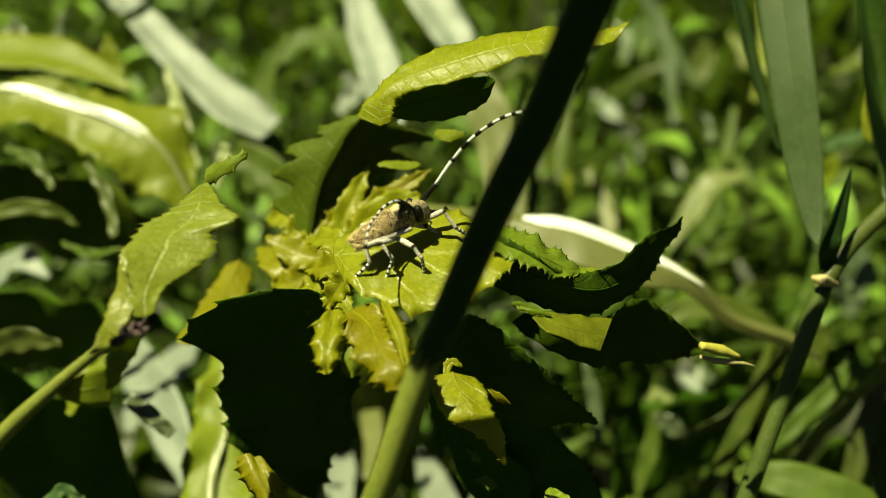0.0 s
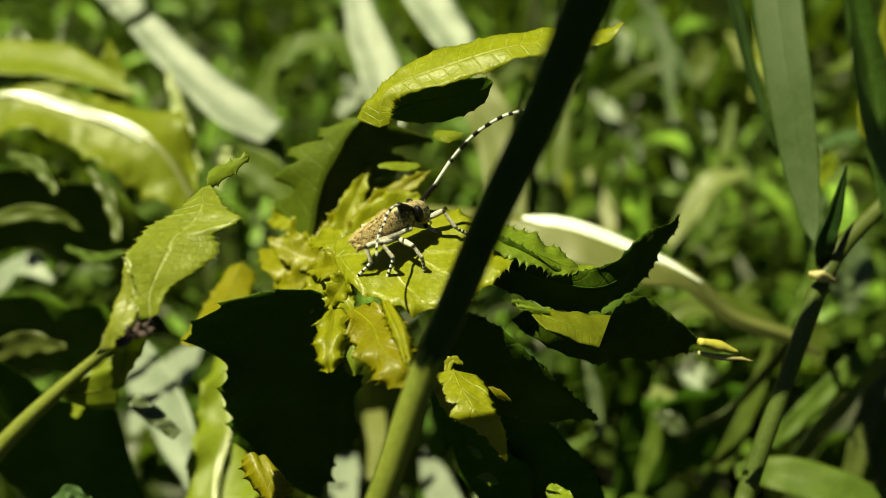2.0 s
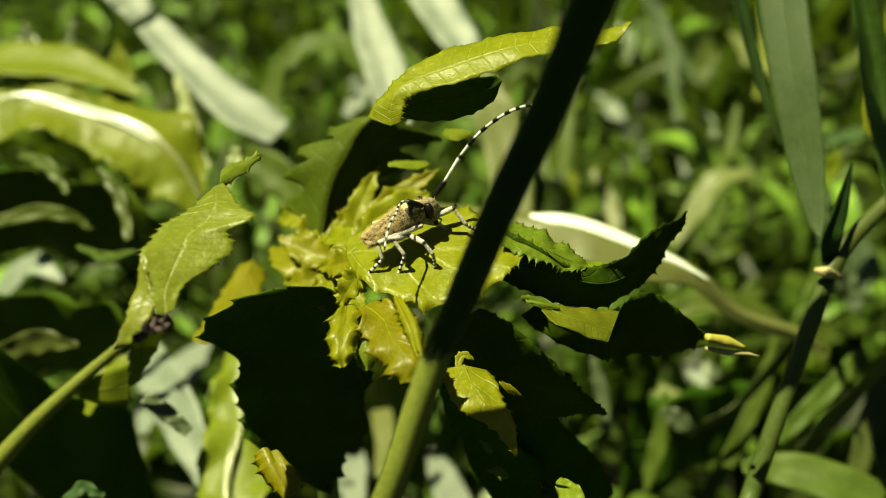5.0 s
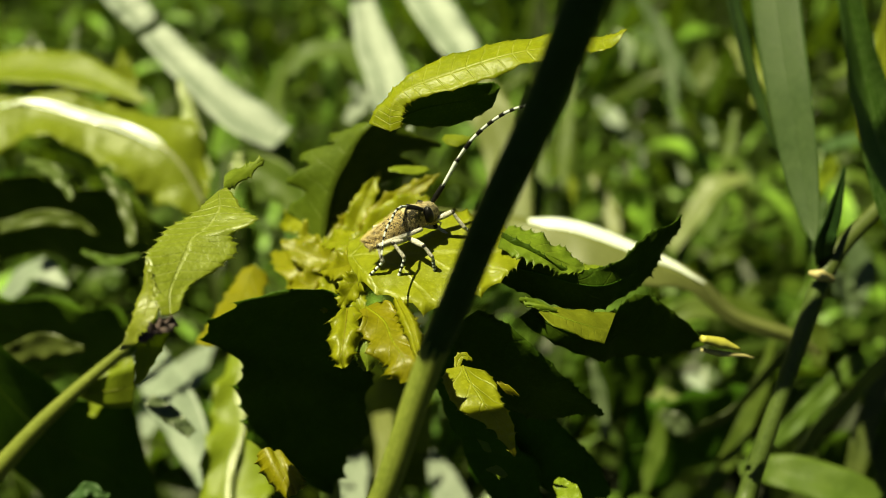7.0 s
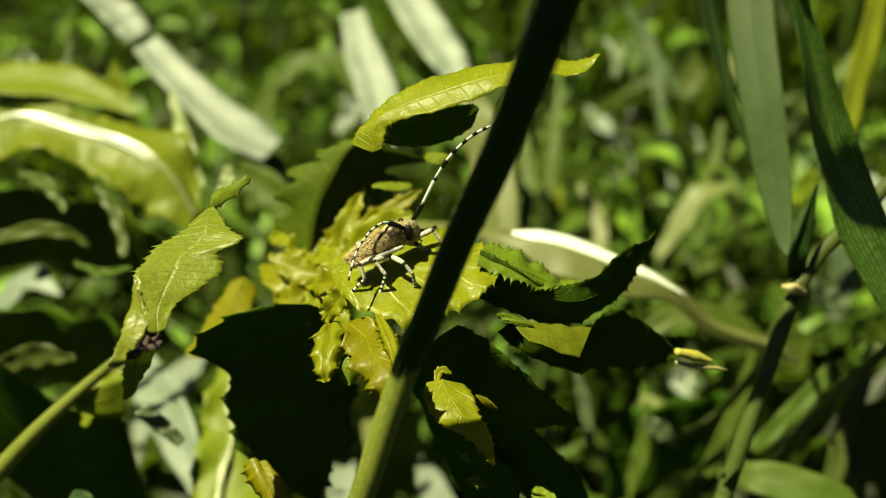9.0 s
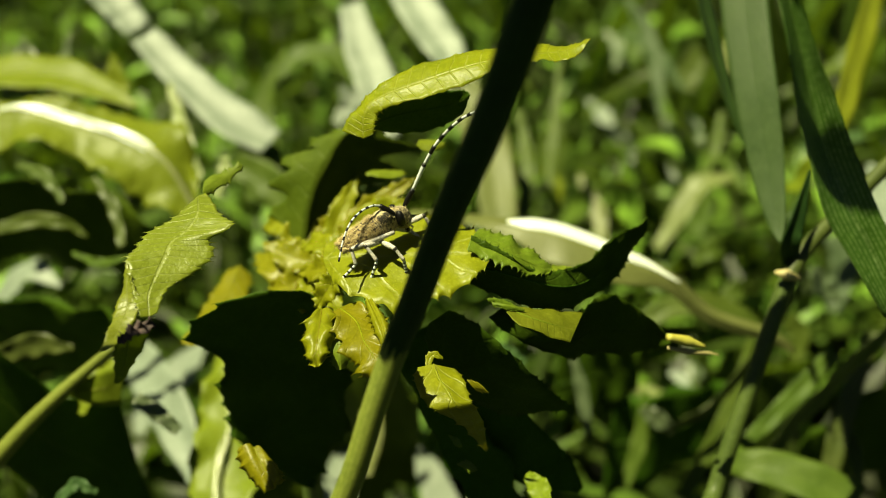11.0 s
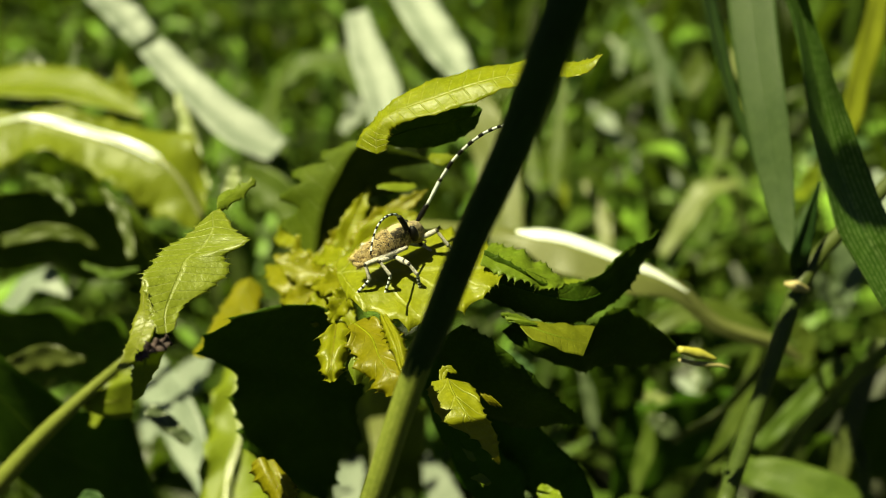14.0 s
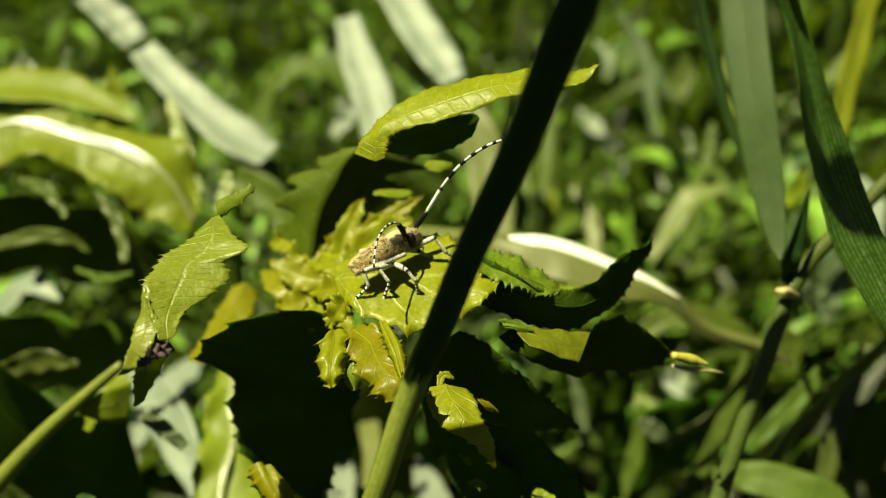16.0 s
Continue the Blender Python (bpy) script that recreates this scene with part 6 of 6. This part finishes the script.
        verts += [p - s, p + s, p + n * 0.00004, p + d * rng.uniform(0.0005, 0.0013)]
        faces += [(k, k + 1, k + 3), (k + 1, k + 2, k + 3), (k + 2, k, k + 3)]
    tagged(part("hairs", (verts, faces), HAIR, ob, "fine golden hairs"), kind="stuff")

    def leg(joints, radii):
        """Femur, tibia and banded foot joints along the given points."""
        lg = part("leg", tube([joints[0], tuple((np.array(joints[0]) * 0.4 + np.array(joints[1]) * 0.6)), joints[1]], [radii[0] * 0.7, radii[0], radii[0] * 0.75], 14, 10), GREY, ob)
        part("knee", tube([np.array(joints[1]) + (np.array(joints[0]) - np.array(joints[1])) * 0.07, joints[1], np.array(joints[1]) + (np.array(joints[2]) - np.array(joints[1])) * 0.1], [radii[1] * 0.9, radii[1] * 1.12, radii[1] * 0.85], 6, 8), SHELL, lg)
        part("tibia", tube([joints[1], joints[2]], [radii[1] * 0.8, radii[1]], 8, 9), GREY, lg)
        a, b = np.array(joints[2]), np.array(joints[3])
        for k in range(4):
            p, q = a + (b - a) * k / 4, a + (b - a) * (k + 1) / 4
            v, fs, uv = tube([p, (p + q) / 2, q], [radii[2] * 0.7, radii[2], radii[2] * 1.1], 6, 8)
            idx = [1 if i // 8 >= 4 else 0 for i in range(len(fs))]
            part("foot_joint", (v, fs, uv, idx), (PALE, BLACK), lg)
        s = unit(b - a)
        part("claw", tube([b, b + s * 0.0003 + up * 0.0001, b + s * 0.0005 - up * 0.0002], [0.00012, 0.0001, 0.00002], 5, 6), BLACK, lg)

    R = (0.00062, 0.00042, 0.00034)
    leg([(-0.0060, 0.1643, 0.3096), (-0.0144, 0.1592, 0.3087), (-0.0136, 0.1585, 0.3055), (-0.0169, 0.1582, 0.3020)], R)
    leg([(-0.0090, 0.1629, 0.3081), (-0.0115, 0.1595, 0.3092), (-0.0093, 0.1584, 0.3064), (-0.0107, 0.1583, 0.3022)], R)
    leg([(-0.0090, 0.1635, 0.3082), (-0.0056, 0.1596, 0.3084), (-0.0039, 0.1589, 0.3062), (-0.0035, 0.1593, 0.3030)], R)
    leg([(-0.0032, 0.1683, 0.3095), (0.0001, 0.1673, 0.3118), (0.0026, 0.1665, 0.3084), (0.0053, 0.1675, 0.3062)], R)
    leg([(-0.0070, 0.1688, 0.3084), (-0.0027, 0.1702, 0.3067), (-0.0010, 0.1694, 0.3055), (0.0012, 0.1680, 0.3050)], R)
    leg([(-0.0115, 0.1697, 0.3079), (-0.0161, 0.1720, 0.3060), (-0.0167, 0.1706, 0.3035), (-0.0180, 0.1689, 0.3026)], R)

    def antenna(points, label, bend=0, thick=0.00028):
        """Scape, pedicel and ringed joints along a line."""
        pts = [np.array(p) for p in points]
        root = part("antenna", tube([pts[0], pts[0] * 0.6 + pts[1] * 0.4, pts[1]], [0.0004, 0.00062, 0.00054], 12, 10), BLACK, ob, label, at=tuple(pts[0]))
        base = root
        for k in range(1, len(pts) - 1):
            p, q = pts[k], pts[k + 1]
            r = thick * (1 - 0.04 * k)
            v, fs, uv = tube([p, (p + q) / 2, q], [r * 0.85, r, r * 1.15], 10, 8)
            cut = 6 if k > 1 else 9
            idx = [1 if i // 8 >= cut else 0 for i in range(len(fs))]
            if bend and k == bend:
                root = part("antenna_tip", (v, fs, uv, idx), (PALE, BLACK), base, at=tuple(p))
                tip = root
                continue
            part("segment", (v, fs, uv, idx), (PALE, BLACK), root)
        return (base, tip) if bend else base

    a1 = antenna([(-0.0040, 0.1695, 0.3127), (-0.0014, 0.1699, 0.3162), (0.0020, 0.1705, 0.3213), (0.0047, 0.1702, 0.3249), (0.0070, 0.1699, 0.3272), (0.0092, 0.1692, 0.3291), (0.0114, 0.1684, 0.3307), (0.0133, 0.1678, 0.3316), (0.0150, 0.1670, 0.3323), (0.0167, 0.1666, 0.3325), (0.0182, 0.1661, 0.3327), (0.0197, 0.1655, 0.3327)], "black scape and white joints with black tips", thick=0.00044)
    a2 = antenna([(-0.0058, 0.1659, 0.3130), (-0.0086, 0.1657, 0.3152), (-0.0098, 0.1647, 0.3160), (-0.0112, 0.1636, 0.3161), (-0.0123, 0.1624, 0.3159), (-0.0131, 0.1611, 0.3157), (-0.0138, 0.1600, 0.3150), (-0.0145, 0.1586, 0.3139), (-0.0150, 0.1571, 0.3125), (-0.0154, 0.1555, 0.3108), (-0.0156, 0.1540, 0.3094)], "black and white ringed antenna curled over the back", 5)
    return ob, a1, a2


build_ground()
build_meadow()
build_weeds()
build_background()
build_right_grass()
build_thistle()
STEM_THING = build_foreground()
build_dark_blade()
BEETLE, ANTENNA_A, ANTENNA_B = build_beetle()


def motions():
    """The antennae feel about, and the stem in front sways."""
    root, tip = ANTENNA_B
    at, bend = tuple(root.location), tuple(tip.location)
    walk(root, [(t, pose(*at, *r)) for t, r in (
        (0.0, (16.6, 3.9, 7.7)), (2.0, (8.0, -7.6, 23.1)), (4.0, (-10.7, -6.5, 30.5)), (7.0, (-14.5, -15.7, 24.6)), (8.0, (-5.9, -19.6, 10.9)), (9.0, (14.5, -4.9, -0.1)), (11.5, (9.3, 2.3, -5.1)), (12.5, (8.7, 15.5, -0.7)), (14.0, (0.3, 23.8, 10.5)), (16.0, (7.6, 25.9, 13.3)))])
    walk(tip, [(t, pose(*bend, *r)) for t, r in (
        (0.0, (-62.4, -27.3, 8.8)), (2.0, (-50.0, -29.2, -13.1)), (4.0, (-12.3, 25.6, -18.1)), (7.0, (-22.6, -15.3, -31.5)), (8.0, (-27.5, -25.8, -22.6)), (9.0, (-29.1, -14.6, -9.4)), (11.5, (-12.9, -13.0, -3.9)), (12.5, (-6.9, -19.6, -1.9)), (14.0, (-22.7, -21.9, -7.0)), (16.0, (-27.1, -48.6, -12.0)))])
    foot = STEM_THING.location
    walk(STEM_THING, [(t, pose(foot.x + dx / 1000, foot.y, foot.z)) for t, dx in (
        (0.0, 0.0), (1.5, 0.5), (3.5, 0.0), (7.0, -0.8), (9.0, -1.6), (12.5, -1.3), (14.5, -0.5), (16.0, -0.6))])
    at = tuple(ANTENNA_A.location)
    walk(ANTENNA_A, [(t, pose(*at, *r)) for t, r in (
        (0.0, (0, 0, 0)), (4.0, (0, -1, 1)), (7.0, (-0.1, -3.7, 4.7)), (9.0, (-1.4, -6.2, 3.7)), (12.5, (1.4, -10.0, -4.3)), (14.5, (-4.7, -2.1, 6.1)), (16.0, (-3.5, -0.6, 5.3)))])


motions()
